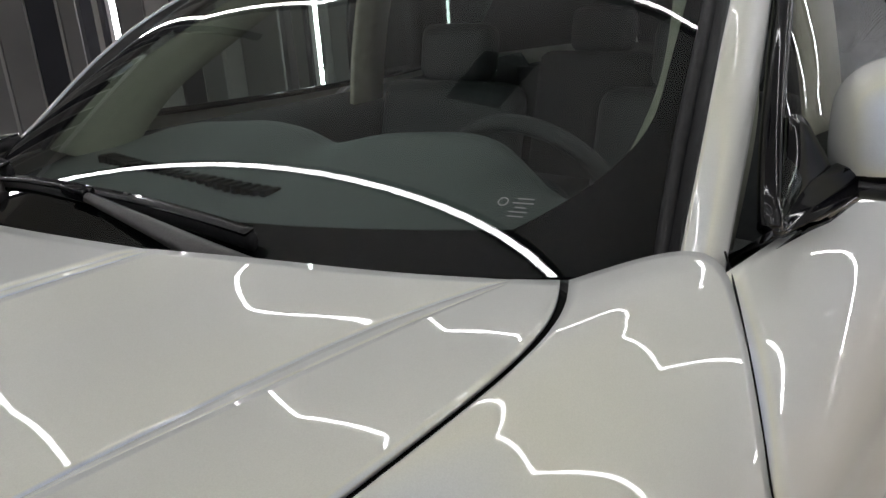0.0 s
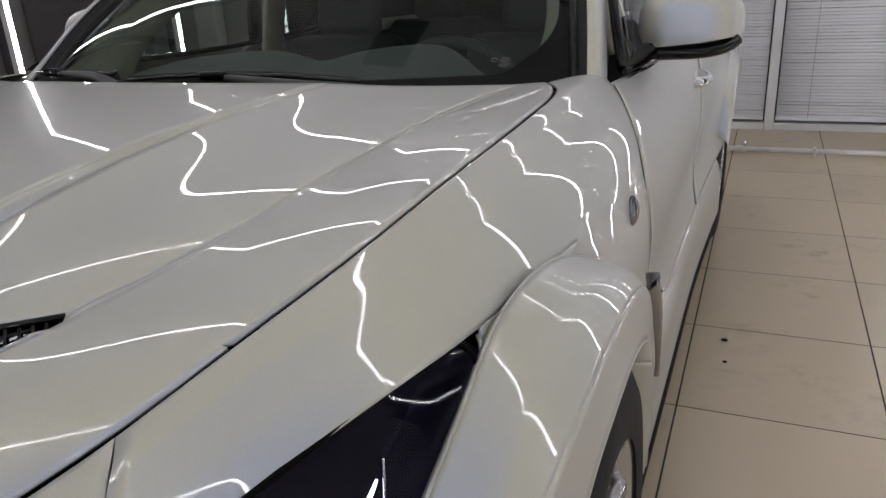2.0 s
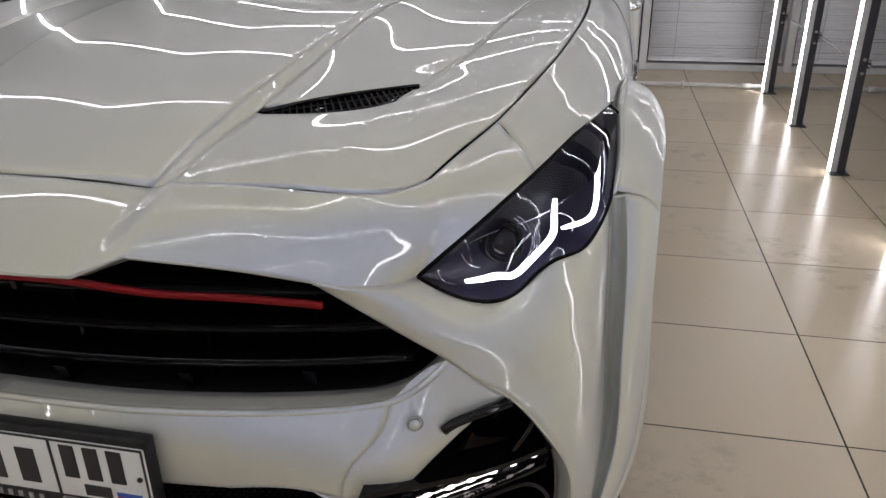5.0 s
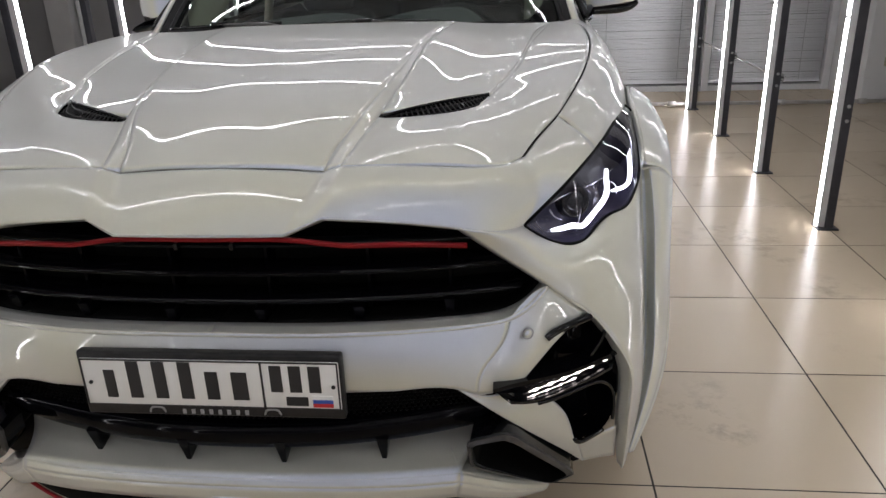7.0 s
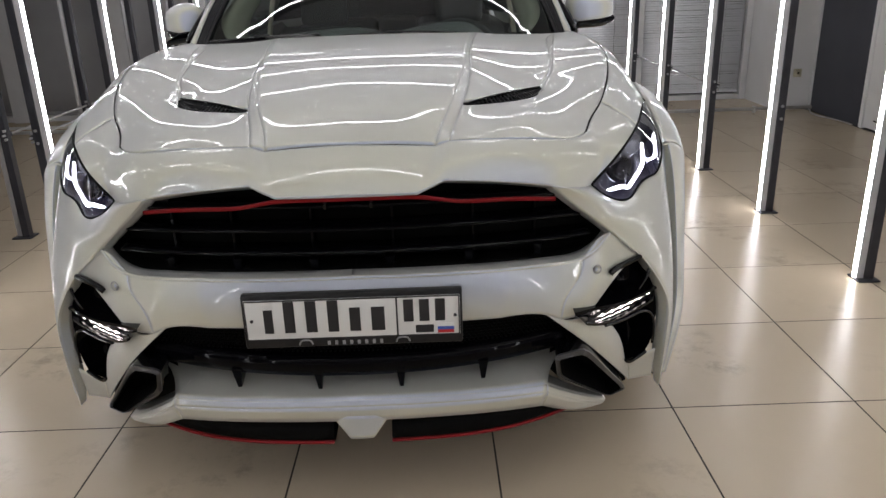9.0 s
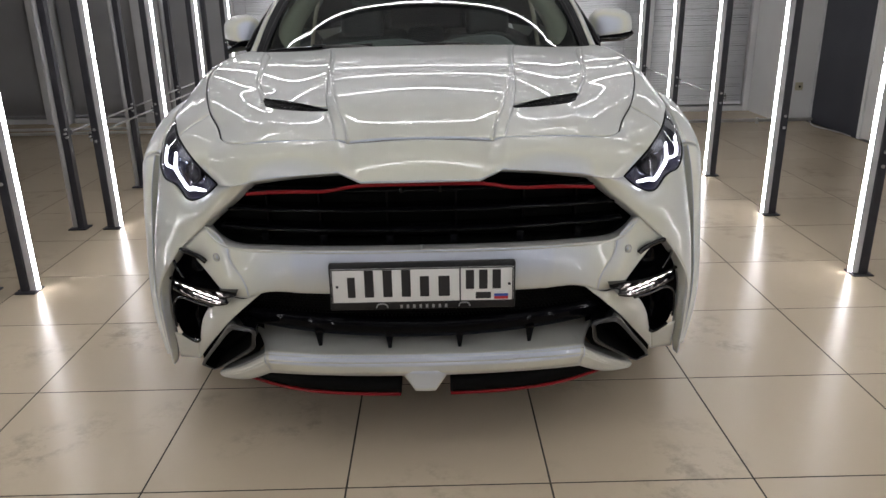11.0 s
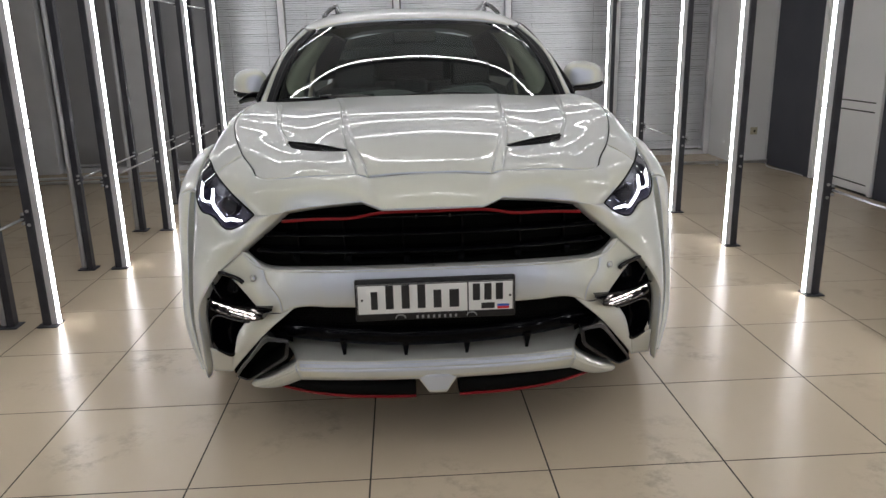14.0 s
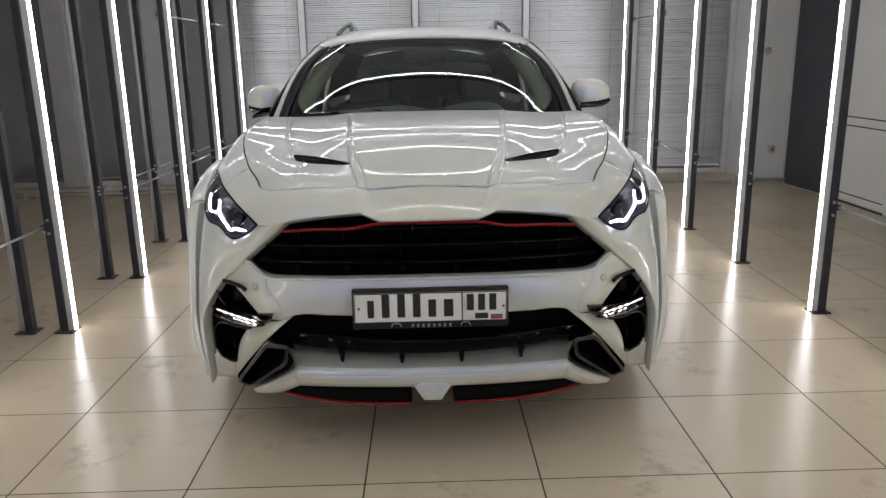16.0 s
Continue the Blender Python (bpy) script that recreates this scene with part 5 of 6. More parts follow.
DRL_A = [(0.664, 0.256, 0.801), (0.690, 0.264, 0.803), (0.713, 0.278, 0.804), (0.732, 0.301, 0.795), (0.747, 0.321, 0.800), (0.762, 0.340, 0.813), (0.777, 0.359, 0.825), (0.789, 0.373, 0.843), (0.789, 0.379, 0.870), (0.788, 0.390, 0.896)]
DRL_B = [(0.800, 0.386, 0.846), (0.815, 0.406, 0.844), (0.834, 0.434, 0.841), (0.847, 0.455, 0.845), (0.853, 0.475, 0.862), (0.853, 0.496, 0.888), (0.852, 0.524, 0.911), (0.852, 0.556, 0.930)]
both_solid("running_light", tilted(DRL_A, 0.0112), DRL, "glowing white light guide", parents=lamps)
both_solid("running_light", tilted(DRL_B, 0.0088), DRL, "glowing white light guide", parents=lamps)


PROJ_C, PROJ_N = Vector((0.716, 0.317, 0.845)), Vector((0.45, -0.86, 0.16)).normalized()


def circle(r, depth, a0=0.0, a1=2 * math.pi, n=24):
    """Points of an arc round the projector's axis."""
    q = PROJ_N.to_track_quat("Z", "Y")
    return [tuple(PROJ_C + q @ Vector((r * math.cos(a), r * math.sin(a), depth))) for a in np.linspace(a0, a1, n)]


def projector(bm):
    m = PROJ_N.to_track_quat("Z", "Y").to_matrix().to_4x4()
    m.translation = PROJ_C
    bmesh.ops.create_uvsphere(bm, u_segments=28, v_segments=14, radius=0.024, matrix=m @ Matrix.Diagonal((1, 1, 0.55, 1)))


def projector_shroud(bm):
    ring_walls(bm, [circle(0.025, 0.002), circle(0.031, 0.010), circle(0.034, 0.006), circle(0.036, -0.02)])


def trim_and_glints(bm):
    """Thin bright edges of the lamp's inner shells, some standing in for lens reflections."""
    for pts, r in (([(0.652, 0.250, 0.855), (0.680, 0.283, 0.862), (0.714, 0.321, 0.866), (0.760, 0.372, 0.868), (0.800, 0.425, 0.880), (0.828, 0.470, 0.898)], 0.0012),
                   ([(0.734, 0.338, 0.856), (0.731, 0.318, 0.829), (0.722, 0.292, 0.803)], 0.0018),
                   ([(0.661, 0.252, 0.850), (0.668, 0.252, 0.836), (0.687, 0.264, 0.823)], 0.0011),
                   ([(0.782, 0.400, 0.866), (0.803, 0.422, 0.858), (0.818, 0.432, 0.843), (0.818, 0.422, 0.826)], 0.0011),
                   ([(0.858, 0.560, 0.948), (0.864, 0.545, 0.915), (0.864, 0.508, 0.868)], 0.0012),
                   ([(0.633, 0.212, 0.838), (0.639, 0.211, 0.824), (0.658, 0.224, 0.811)], 0.0010)):
        tube(bm, pts, r * 1.35, 30, 6)
    for r, a0, a1 in ((0.040, 0.4, 3.0), (0.046, 0.2, 2.4), (0.029, 3.4, 5.6), (0.047, -1.0, 0.1), (0.051, -0.9, 0.5), (0.055, -0.8, 0.6), (0.059, -0.7, 0.4)):
        tube(bm, circle(r, 0.004, a0, a1, 12), 0.0009, 30, 6)


BROW_EDGE = [(0.645, 0.232, 0.850), (0.680, 0.279, 0.864), (0.714, 0.317, 0.868), (0.760, 0.368, 0.870), (0.800, 0.421, 0.882), (0.845, 0.472, 0.905), (0.856, 0.560, 0.940)]


def lamp_brow(bm):
    """The dark gloss shell along the lamp's upper edge."""
    upper = top[6:52:5] - 0.004 * out
    mid_line = (spline(upper, 20) + spline(BROW_EDGE, 20)) / 2 + 0.006 * out
    sheet(bm, loft([upper, mid_line, BROW_EDGE], 40, 10), heart=(0, 2, 0.6))


both_solid("projector", projector, LAMP_GLASS, "round projector lens", parents=lamps)
both_solid("projector_shroud", projector_shroud, GLOSS_BLACK, parents=lamps)
both_solid("inner_trim_glints", trim_and_glints, REFLECTOR, "thin bright trim lines and modelled lens glints", parents=lamps)
both_solid("brow", lamp_brow, LAMP_DARK, "dark gloss brow", parents=lamps)


# ---- windscreen, roof, pillars, doors ----
GL_LOW = [(0, 1.31, 1.100), (0.25, 1.340, 1.098), (0.48, 1.424, 1.094), (0.66, 1.543, 1.088), (0.745, 1.625, 1.083), (0.764, 1.655, 1.082)]
GL_1 = [(0, 1.575, 1.253), (0.24, 1.593, 1.249), (0.45, 1.641, 1.236), (0.61, 1.701, 1.215), (0.70, 1.746, 1.197), (0.734, 1.766, 1.188)]
GL_2 = [(0, 1.86, 1.402), (0.22, 1.874, 1.399), (0.40, 1.909, 1.392), (0.54, 1.959, 1.3815), (0.63, 2.007, 1.373), (0.662, 2.03, 1.369)]
GL_TOP = [(0, 2.12, 1.520), (0.19, 2.131, 1.517), (0.34, 2.155, 1.510), (0.46, 2.188, 1.499), (0.545, 2.224, 1.485), (0.575, 2.245, 1.476)]
full = lambda c: [(-x, y, z) for x, y, z in c[:0:-1]] + c
glass_grid = loft([full(GL_LOW), full(GL_1), full(GL_2), full(GL_TOP)], 90, 50)
windshield = part("windshield", sheet(new_bm(), glass_grid), WINDSHIELD, car, "raked tinted windscreen")
windshield.visible_shadow = False
# black ceramic border on the inner face of the glass
inner = glass_grid - (0, 0.0015, 0.003)
frit = new_bm()
sheet(frit, inner[:5])
sheet(frit, inner[46:])
sheet(frit, inner[4:47, :3])
sheet(frit, inner[4:47, -3:])
corner_rows = []
for r in range(4, 17):
    reach = 0.02 + 7.0 * (1 - (r - 4) / 12) ** 2.2
    corner_rows.append([[np.interp(2 + reach * u, range(90), inner[r, :, c]) for c in range(3)] for u in np.linspace(0, 1, 6)])
sheet(frit, corner_rows)
sheet(frit, mirrored(corner_rows))
part("glass_border", frit, FRIT, windshield, "black printed glass border")


def seal_line(bm):
    tube(bm, [GL_LOW[-1], GL_1[-1], GL_2[-1], GL_TOP[-1]], 0.011, 40, 8)


both_solid("glass_seal", seal_line, SATIN_BLACK, parents=(windshield, windshield))
# cowl under the glass, wipers
part("cowl", sheet(new_bm(), loft([full([(0, 1.18, 1.09), (0.36, 1.24, 1.088), (0.6, 1.33, 1.085), (0.755, 1.42, 1.09)]), full([(0, 1.34, 1.088), (0.36, 1.39, 1.085), (0.6, 1.50, 1.08), (0.79, 1.68, 1.072)])], 50, 6), heart=(0, 1.4, 0)), SATIN_BLACK, car, "black cowl under the windscreen")


def wiper(blade, arm):
    w = part("wiper", tube(new_bm(), blade, 0.006, 60, 8, flat=2.0), SATIN_BLACK, car, "black windscreen wiper")
    part("spine", ribbon(new_bm(), np.array(blade) + (0, -0.004, 0.013), 0.014, 60, across=(0.1, 1, 0.4), thick=0.004), GLOSS_BLACK, w)
    spine_line, across = spline(np.array(arm), 30), np.array((0.2, 0.75, 0.6))
    edges = [[p + across * f * (0.016 - 0.0095 * k / 29) for k, p in enumerate(spine_line)] for f in (-1, -0.4, 0.4, 1)]
    edges[1:3] = [[p + (0, -0.002, 0.003) for p in e] for e in edges[1:3]]
    part("arm", sheet(new_bm(), np.array(edges)), ARM_GREY, w, "satin grey wiper arm", thick=0.006)
    hub = np.array(arm[0])
    part("hub", rod(new_bm(), hub - (0, 0, 0.03), hub + (0, 0, 0.012), 0.021, 0.016, seg=18), SATIN_BLACK, w)
    part("connector", box(new_bm(), np.array(arm[-1]) - (0.03, 0.010, 0.008), np.array(arm[-1]) + (0.03, 0.010, 0.010), 0.003), GLOSS_BLACK, w)
    return w


wiper([(-0.257, 1.377, 1.118), (-0.10, 1.376, 1.133), (0.071, 1.378, 1.139), (0.18, 1.387, 1.138), (0.29, 1.398, 1.132), (0.395, 1.409, 1.122)],
      [(0.490, 1.362, 1.112), (0.437, 1.346, 1.126), (0.30, 1.352, 1.136), (0.18, 1.360, 1.143), (0.071, 1.368, 1.149)])
wiper([(-0.72, 1.600, 1.112), (-0.60, 1.512, 1.122), (-0.46, 1.448, 1.130), (-0.36, 1.418, 1.135), (-0.22, 1.394, 1.140)],
      [(-0.16, 1.345, 1.112), (-0.24, 1.372, 1.140), (-0.36, 1.405, 1.148), (-0.46, 1.436, 1.146)])
# small printed marks low on the glass
for k, w in enumerate((0.016, 0.020, 0.010, 0.018, 0.015)):
    u, v = 0.632, 0.004 - 0.0062 * k
    part("glass_mark", bar(new_bm(), (u - w / 2, 1.596 - w * 0.25 + v * 0.9, 1.1535 + v * 0.55), (u + w / 2, 1.596 + w * 0.25 + v * 0.9, 1.1522 + v * 0.55), 0.0013, 0.0006, up=(0, -0.5, 0.86)), GREY_INK, windshield, smooth=False)
part("glass_mark", tube(new_bm(), [(0.612 + 0.006 * math.cos(a), 1.585 + 0.0045 * math.sin(a), 1.1535 + 0.003 * math.sin(a)) for a in np.linspace(0, 2 * math.pi, 13)], 0.0006, 26, 5), GREY_INK, windshield)

P_IN = [(0.806, 1.585, 1.066), (0.794, 1.628, 1.1), (0.771, 1.729, 1.191), (0.737, 1.867, 1.3), (0.697, 2.011, 1.382), (0.617, 2.217, 1.475)]
P_OUT = [(0.838, 1.630, 1.068), (0.823, 1.690, 1.106), (0.797, 1.808, 1.193), (0.761, 1.952, 1.293), (0.722, 2.09, 1.372), (0.652, 2.285, 1.466)]
P_MID = [(a[0] * 0.5 + b[0] * 0.5 + 0.004, a[1] * 0.5 + b[1] * 0.5 - 0.008, a[2] * 0.5 + b[2] * 0.5 + 0.014) for a, b in zip(P_IN, P_OUT)]
both("pillar_seal", [loft([[GL_LOW[-1], GL_1[-1], (0.698, 1.898, 1.284), GL_2[-1], GL_TOP[-1]], [(a[0] - 0.002, a[1] + 0.006, a[2] - 0.004) for a in P_IN[1:]]], 40, 5)], SATIN_BLACK, "black windscreen edge seal", thick=0.004)
pillars = both("windscreen_pillar", [loft([P_IN, P_MID, P_OUT], 40, 14)], PAINT, thick=0.01)
ROOF = [
    full([(0, 2.13, 1.528), (0.19, 2.137, 1.526), (0.34, 2.155, 1.519), (0.46, 2.185, 1.508), (0.588, 2.26, 1.483)]),
    full([(0, 2.26, 1.553), (0.20, 2.265, 1.551), (0.36, 2.28, 1.543), (0.50, 2.31, 1.528), (0.645, 2.38, 1.490)]),
    full([(0, 2.7, 1.605), (0.2, 2.7, 1.603), (0.38, 2.72, 1.593), (0.55, 2.75, 1.570), (0.655, 2.8, 1.53)]),
    full([(0, 3.4, 1.595), (0.2, 3.4, 1.593), (0.38, 3.4, 1.583), (0.54, 3.4, 1.555), (0.62, 3.4, 1.515)]),
    full([(0, 4.1, 1.50), (0.2, 4.1, 1.497), (0.36, 4.1, 1.485), (0.48, 4.1, 1.46), (0.55, 4.1, 1.43)]),
]
part("roof", sheet(new_bm(), loft(ROOF, 60, 40)), PAINT, car, "smooth white roof", thick=0.02)


def roof_rail(bm):
    tube(bm, [(0.548, 2.58, 1.562), (0.52, 2.66, 1.602), (0.490, 2.75, 1.628), (0.495, 2.90, 1.640), (0.515, 3.3, 1.635), (0.51, 3.75, 1.59), (0.50, 3.85, 1.55)], 0.015, 70, 10, flat=0.9)
    tube(bm, [(0.470, 2.66, 1.585), (0.478, 2.72, 1.618), (0.490, 2.80, 1.632)], 0.013, 20, 8)



both_solid("roof_rail", roof_rail, DARK_CHROME, "polished roof rail")
# flank: door skins, shoulder, sill skirt
Y = (1.692, 2.2, 2.72, 3.3, 3.7, 4.3, 4.72)


def line(xs, zs, start):
    return [(x, y, z) for x, y, z in zip(xs, (start, *Y[1:]), zs)]


FLANK = [
    line((0.842, 0.872, 0.872, 0.862, 0.845, 0.80, 0.70), (1.102, 1.092, 1.085, 1.10, 1.12, 1.14, 1.15), 1.631),
    line((0.899, 0.912, 0.915, 0.918, 0.918, 0.87, 0.74), (1.03, 1.035, 1.04, 1.05, 1.06, 1.08, 1.08), 1.559),
    line((0.932, 0.936, 0.938, 0.945, 0.955, 0.90, 0.77), (0.92, 0.92, 0.93, 0.94, 0.96, 0.96, 0.96), 1.545),
    line((0.936, 0.938, 0.940, 0.955, 0.985, 0.93, 0.79), (0.80, 0.80, 0.80, 0.82, 0.84, 0.8, 0.8), 1.616),
    line((0.928, 0.922, 0.924, 0.945, 0.990, 0.93, 0.80), (0.64, 0.64, 0.64, 0.66, 0.70, 0.6, 0.6), 1.661),
    line((0.942, 0.936, 0.942, 0.963, 0.992, 0.93, 0.80), (0.50, 0.50, 0.50, 0.52, 0.56, 0.5, 0.5), 1.672),
]
flank = loft(FLANK, 80, 44)
cut = np.argmin(abs(flank[0, :, 1] - 2.72))
doors = both("door", [flank[:, :cut + 1]], PAINT, "front door skin", thick=0.004)
both("rear_side", [flank[:, cut + 1:]], PAINT, "rear door and quarter panel", thick=0.004)
SKIRT = [
    [(0.942, 1.48, 0.50), (0.936, 2.2, 0.50), (0.942, 2.72, 0.50), (0.965, 3.42, 0.52)],
    [(0.953, 1.48, 0.455), (0.948, 2.2, 0.46), (0.953, 2.72, 0.46), (0.980, 3.44, 0.48)],
    [(0.955, 1.48, 0.37), (0.952, 2.2, 0.36), (0.958, 2.72, 0.36), (0.990, 3.46, 0.36)],
    [(0.958, 1.48, 0.285), (0.957, 2.2, 0.272), (0.961, 2.72, 0.272), (0.990, 3.46, 0.272)],
]
both("side_skirt", [loft(SKIRT, 50, 20)], PAINT, "sculpted side skirt", thick=0.004)
both("skirt_blade", [loft([[(0.935, 1.46, 0.288), (0.932, 2.2, 0.278), (0.938, 2.72, 0.278), (0.98, 3.46, 0.278)], [(0.960, 1.44, 0.270), (0.960, 2.2, 0.260), (0.963, 2.72, 0.260), (0.990, 3.44, 0.260)], [(0.958, 1.45, 0.238), (0.958, 2.2, 0.228), (0.961, 2.72, 0.228), (0.988, 3.42, 0.228)], [(0.90, 1.50, 0.236), (0.90, 2.2, 0.226), (0.90, 2.72, 0.226), (0.90, 3.42, 0.226)]], 50, 10)], SEAL, "black skirt blade", thick=0.003)
R_A = [(0.955, 3.45, 0.62), (0.965, 3.52, 0.80), (0.972, 3.70, 0.90), (0.975, 3.90, 0.925), (0.965, 4.10, 0.90), (0.95, 4.28, 0.80)]
R_B = [(1.005, 3.44, 0.58), (1.012, 3.52, 0.74), (1.015, 3.70, 0.845), (1.017, 3.90, 0.868), (1.01, 4.10, 0.84), (0.995, 4.30, 0.74)]
R_C = [(1.006, 3.48, 0.54), (1.012, 3.56, 0.68), (1.015, 3.72, 0.79), (1.017, 3.90, 0.815), (1.01, 4.08, 0.79), (0.995, 4.26, 0.69)]
both("arch_flare", [loft([R_A, R_B, R_C], 40, 14)], PAINT, "wide rear wheel arch flare", thick=0.003)
both_solid("door_handle", lambda bm: tube(bm, [(0.925, 2.47, 0.975), (0.958, 2.50, 0.978), (0.960, 2.60, 0.980), (0.928, 2.66, 0.982)], 0.012, 24, 8, flat=1.3), CHROME, "door handle", parents=doors)
both_solid("handle_cup", lambda bm: bmesh.ops.create_uvsphere(bm, u_segments=16, v_segments=10, radius=1, matrix=Matrix.Translation((0.926, 2.56, 0.975)) @ Matrix.Diagonal((0.012, 0.06, 0.035, 1))), PAINT, parents=doors)
both_solid("door_gap", lambda bm: tube(bm, [(0.826, 1.668, 1.108), (0.861, 1.608, 1.086), (0.9085, 1.543, 1.012), (0.931, 1.545, 0.91), (0.936, 1.620, 0.785), (0.930, 1.661, 0.63), (0.952, 1.67, 0.50)], 0.0012, 60, 6), SEAL, parents=doors)
# side windows with a black surround
WIN_LOW = [(0.848, 1.735, 1.116), (0.866, 2.1, 1.098), (0.867, 2.72, 1.088), (0.85, 3.3, 1.11), (0.80, 3.85, 1.15)]
WIN_TOP = [(0.832, 1.775, 1.155), (0.752, 2.04, 1.330), (0.672, 2.38, 1.475), (0.652, 2.9, 1.505), (0.66, 3.75, 1.40)]
win = loft([WIN_LOW, [((a[0] + b[0]) / 2 + 0.02, (a[1] + b[1]) / 2, (a[2] + b[2]) / 2) for a, b in zip(WIN_LOW, WIN_TOP)], WIN_TOP], 40, 14)
mid = int(np.argmin(abs(win[0, :, 1] - 2.80)))
glazing = both("side_window", [win[:, :mid + 1]], SIDE_GLASS, "clear front side window")
rear_glazing = both("side_window", [win[:, mid:]], PRIVACY_GLASS, "dark tinted rear side window")
for g in glazing + rear_glazing:
    g.visible_shadow = False
both_solid("window_trim", lambda bm: tube(bm, [WIN_LOW[0], *WIN_TOP], 0.013, 60, 8), GLOSS_BLACK, parents=glazing)
both_solid("belt_trim", lambda bm: tube(bm, WIN_LOW, 0.010, 60, 8), GLOSS_BLACK, parents=glazing)
both_solid("centre_post", lambda bm: ribbon(bm, [(0.872, 2.80, 1.09), (0.78, 2.73, 1.33), (0.668, 2.69, 1.49)], 0.07, 20, across=(0, 1, 0), thick=0.02), GLOSS_BLACK, parents=glazing)
# triangular black mirror foot
both("mirror_corner", [loft([[(0.850, 1.715, 1.108), (0.874, 1.87, 1.110), (0.876, 1.97, 1.113)], [(0.842, 1.79, 1.15), (0.856, 1.85, 1.165), (0.868, 1.94, 1.123)], [(0.822, 1.86, 1.215), (0.828, 1.87, 1.215), (0.838, 1.89, 1.20)]], 14, 10)], GLOSS_BLACK, "gloss black mirror triangle", thick=0.008)


# ---- mirrors ----
def mirror_shell(bm):
    """A gently domed face with a tight rounded rim, taller towards the door."""
    rings = []
    radii = [1 - (1 - k / 14) ** 1.6 for k in range(1, 15)]
    stations = [(r, -0.088 * (1 - r ** 3.0) ** 0.55) for r in radii] + [(r, 0.05 * (1 - r ** 4)) for r in radii[-2::-2]]
    for r, depth in stations:
        ring = []
        for a in np.linspace(0, 2 * np.pi, 64, endpoint=False):
            c, d = math.cos(a), math.sin(a)
            n = (abs(c) ** 3.4 + abs(d) ** 3.4) ** (1 / 3.4)
            x, z = r * c / n, r * d / n
            crown = 0.014 * (1 - x * x) if z > 0 else 0.0
            ring.append(bm.verts.new((0.957 + 0.116 * x, 1.960 + depth + 0.030 * (x + 1) / 2 + 0.014 * x * x, 1.185 + (0.073 * (1 - 0.13 * x) + crown) * z)))
        rings.append(ring)
    for p, q in zip(rings, rings[1:]):
        for k in range(64):
            bm.faces.new((p[k], p[(k + 1) % 64], q[(k + 1) % 64], q[k]))
    bm.faces.new(rings[0][::-1])
    bm.faces.new(rings[-1])
    bmesh.ops.recalc_face_normals(bm, faces=bm.faces[:])
    bmesh.ops.bisect_plane(bm, geom=bm.verts[:] + bm.edges[:] + bm.faces[:], plane_co=(0.9, 1.9, 1.143), plane_no=(0.10, 0, -1), clear_outer=True)


def mirror_base(bm):
    tube(bm, [(0.868, 1.925, 1.125), (0.93, 1.920, 1.128), (1.00, 1.935, 1.131), (1.036, 1.955, 1.140), (1.054, 1.970, 1.152)], 0.026, 40, 14, flat=0.66)
    foot = new_bm()
    for p in ((0.848, 1.715, 1.098), (0.872, 1.80, 1.098), (0.888, 1.90, 1.102), (0.888, 1.97, 1.104), (0.845, 1.75, 1.126), (0.858, 1.83, 1.152), (0.878, 1.90, 1.152), (0.902, 1.915, 1.116), (0.902, 1.93, 1.146), (0.862, 1.97, 1.152)):
        foot.verts.new(p)
    bmesh.ops.convex_hull(foot, input=foot.verts[:])
    bmesh.ops.bevel(foot, geom=foot.edges[:], offset=0.006, segments=2, affect="EDGES", profile=0.5)
    solid = bpy.data.meshes.new("foot")
    foot.to_mesh(solid)
    foot.free()
    bm.from_mesh(solid)
    bpy.data.meshes.remove(solid)


shells = both_solid("side_mirror", mirror_shell, PAINT, "white door mirror on a black foot")
pivot = Matrix.Translation((-0.872, 1.94, 1.14))
shells[1].matrix_basis = pivot @ Matrix.Rotation(radians(-30), 4, "Z") @ pivot.inverted()
both_solid("mirror_foot", mirror_base, GLOSS_BLACK, parents=shells)
both_solid("mirror_glass", lambda bm: bmesh.ops.create_uvsphere(bm, u_segments=24, v_segments=12, radius=1, matrix=Matrix.Translation((0.957, 2.025, 1.179)) @ Matrix.Diagonal((0.088, 0.004, 0.055, 1))), CHROME, parents=shells)


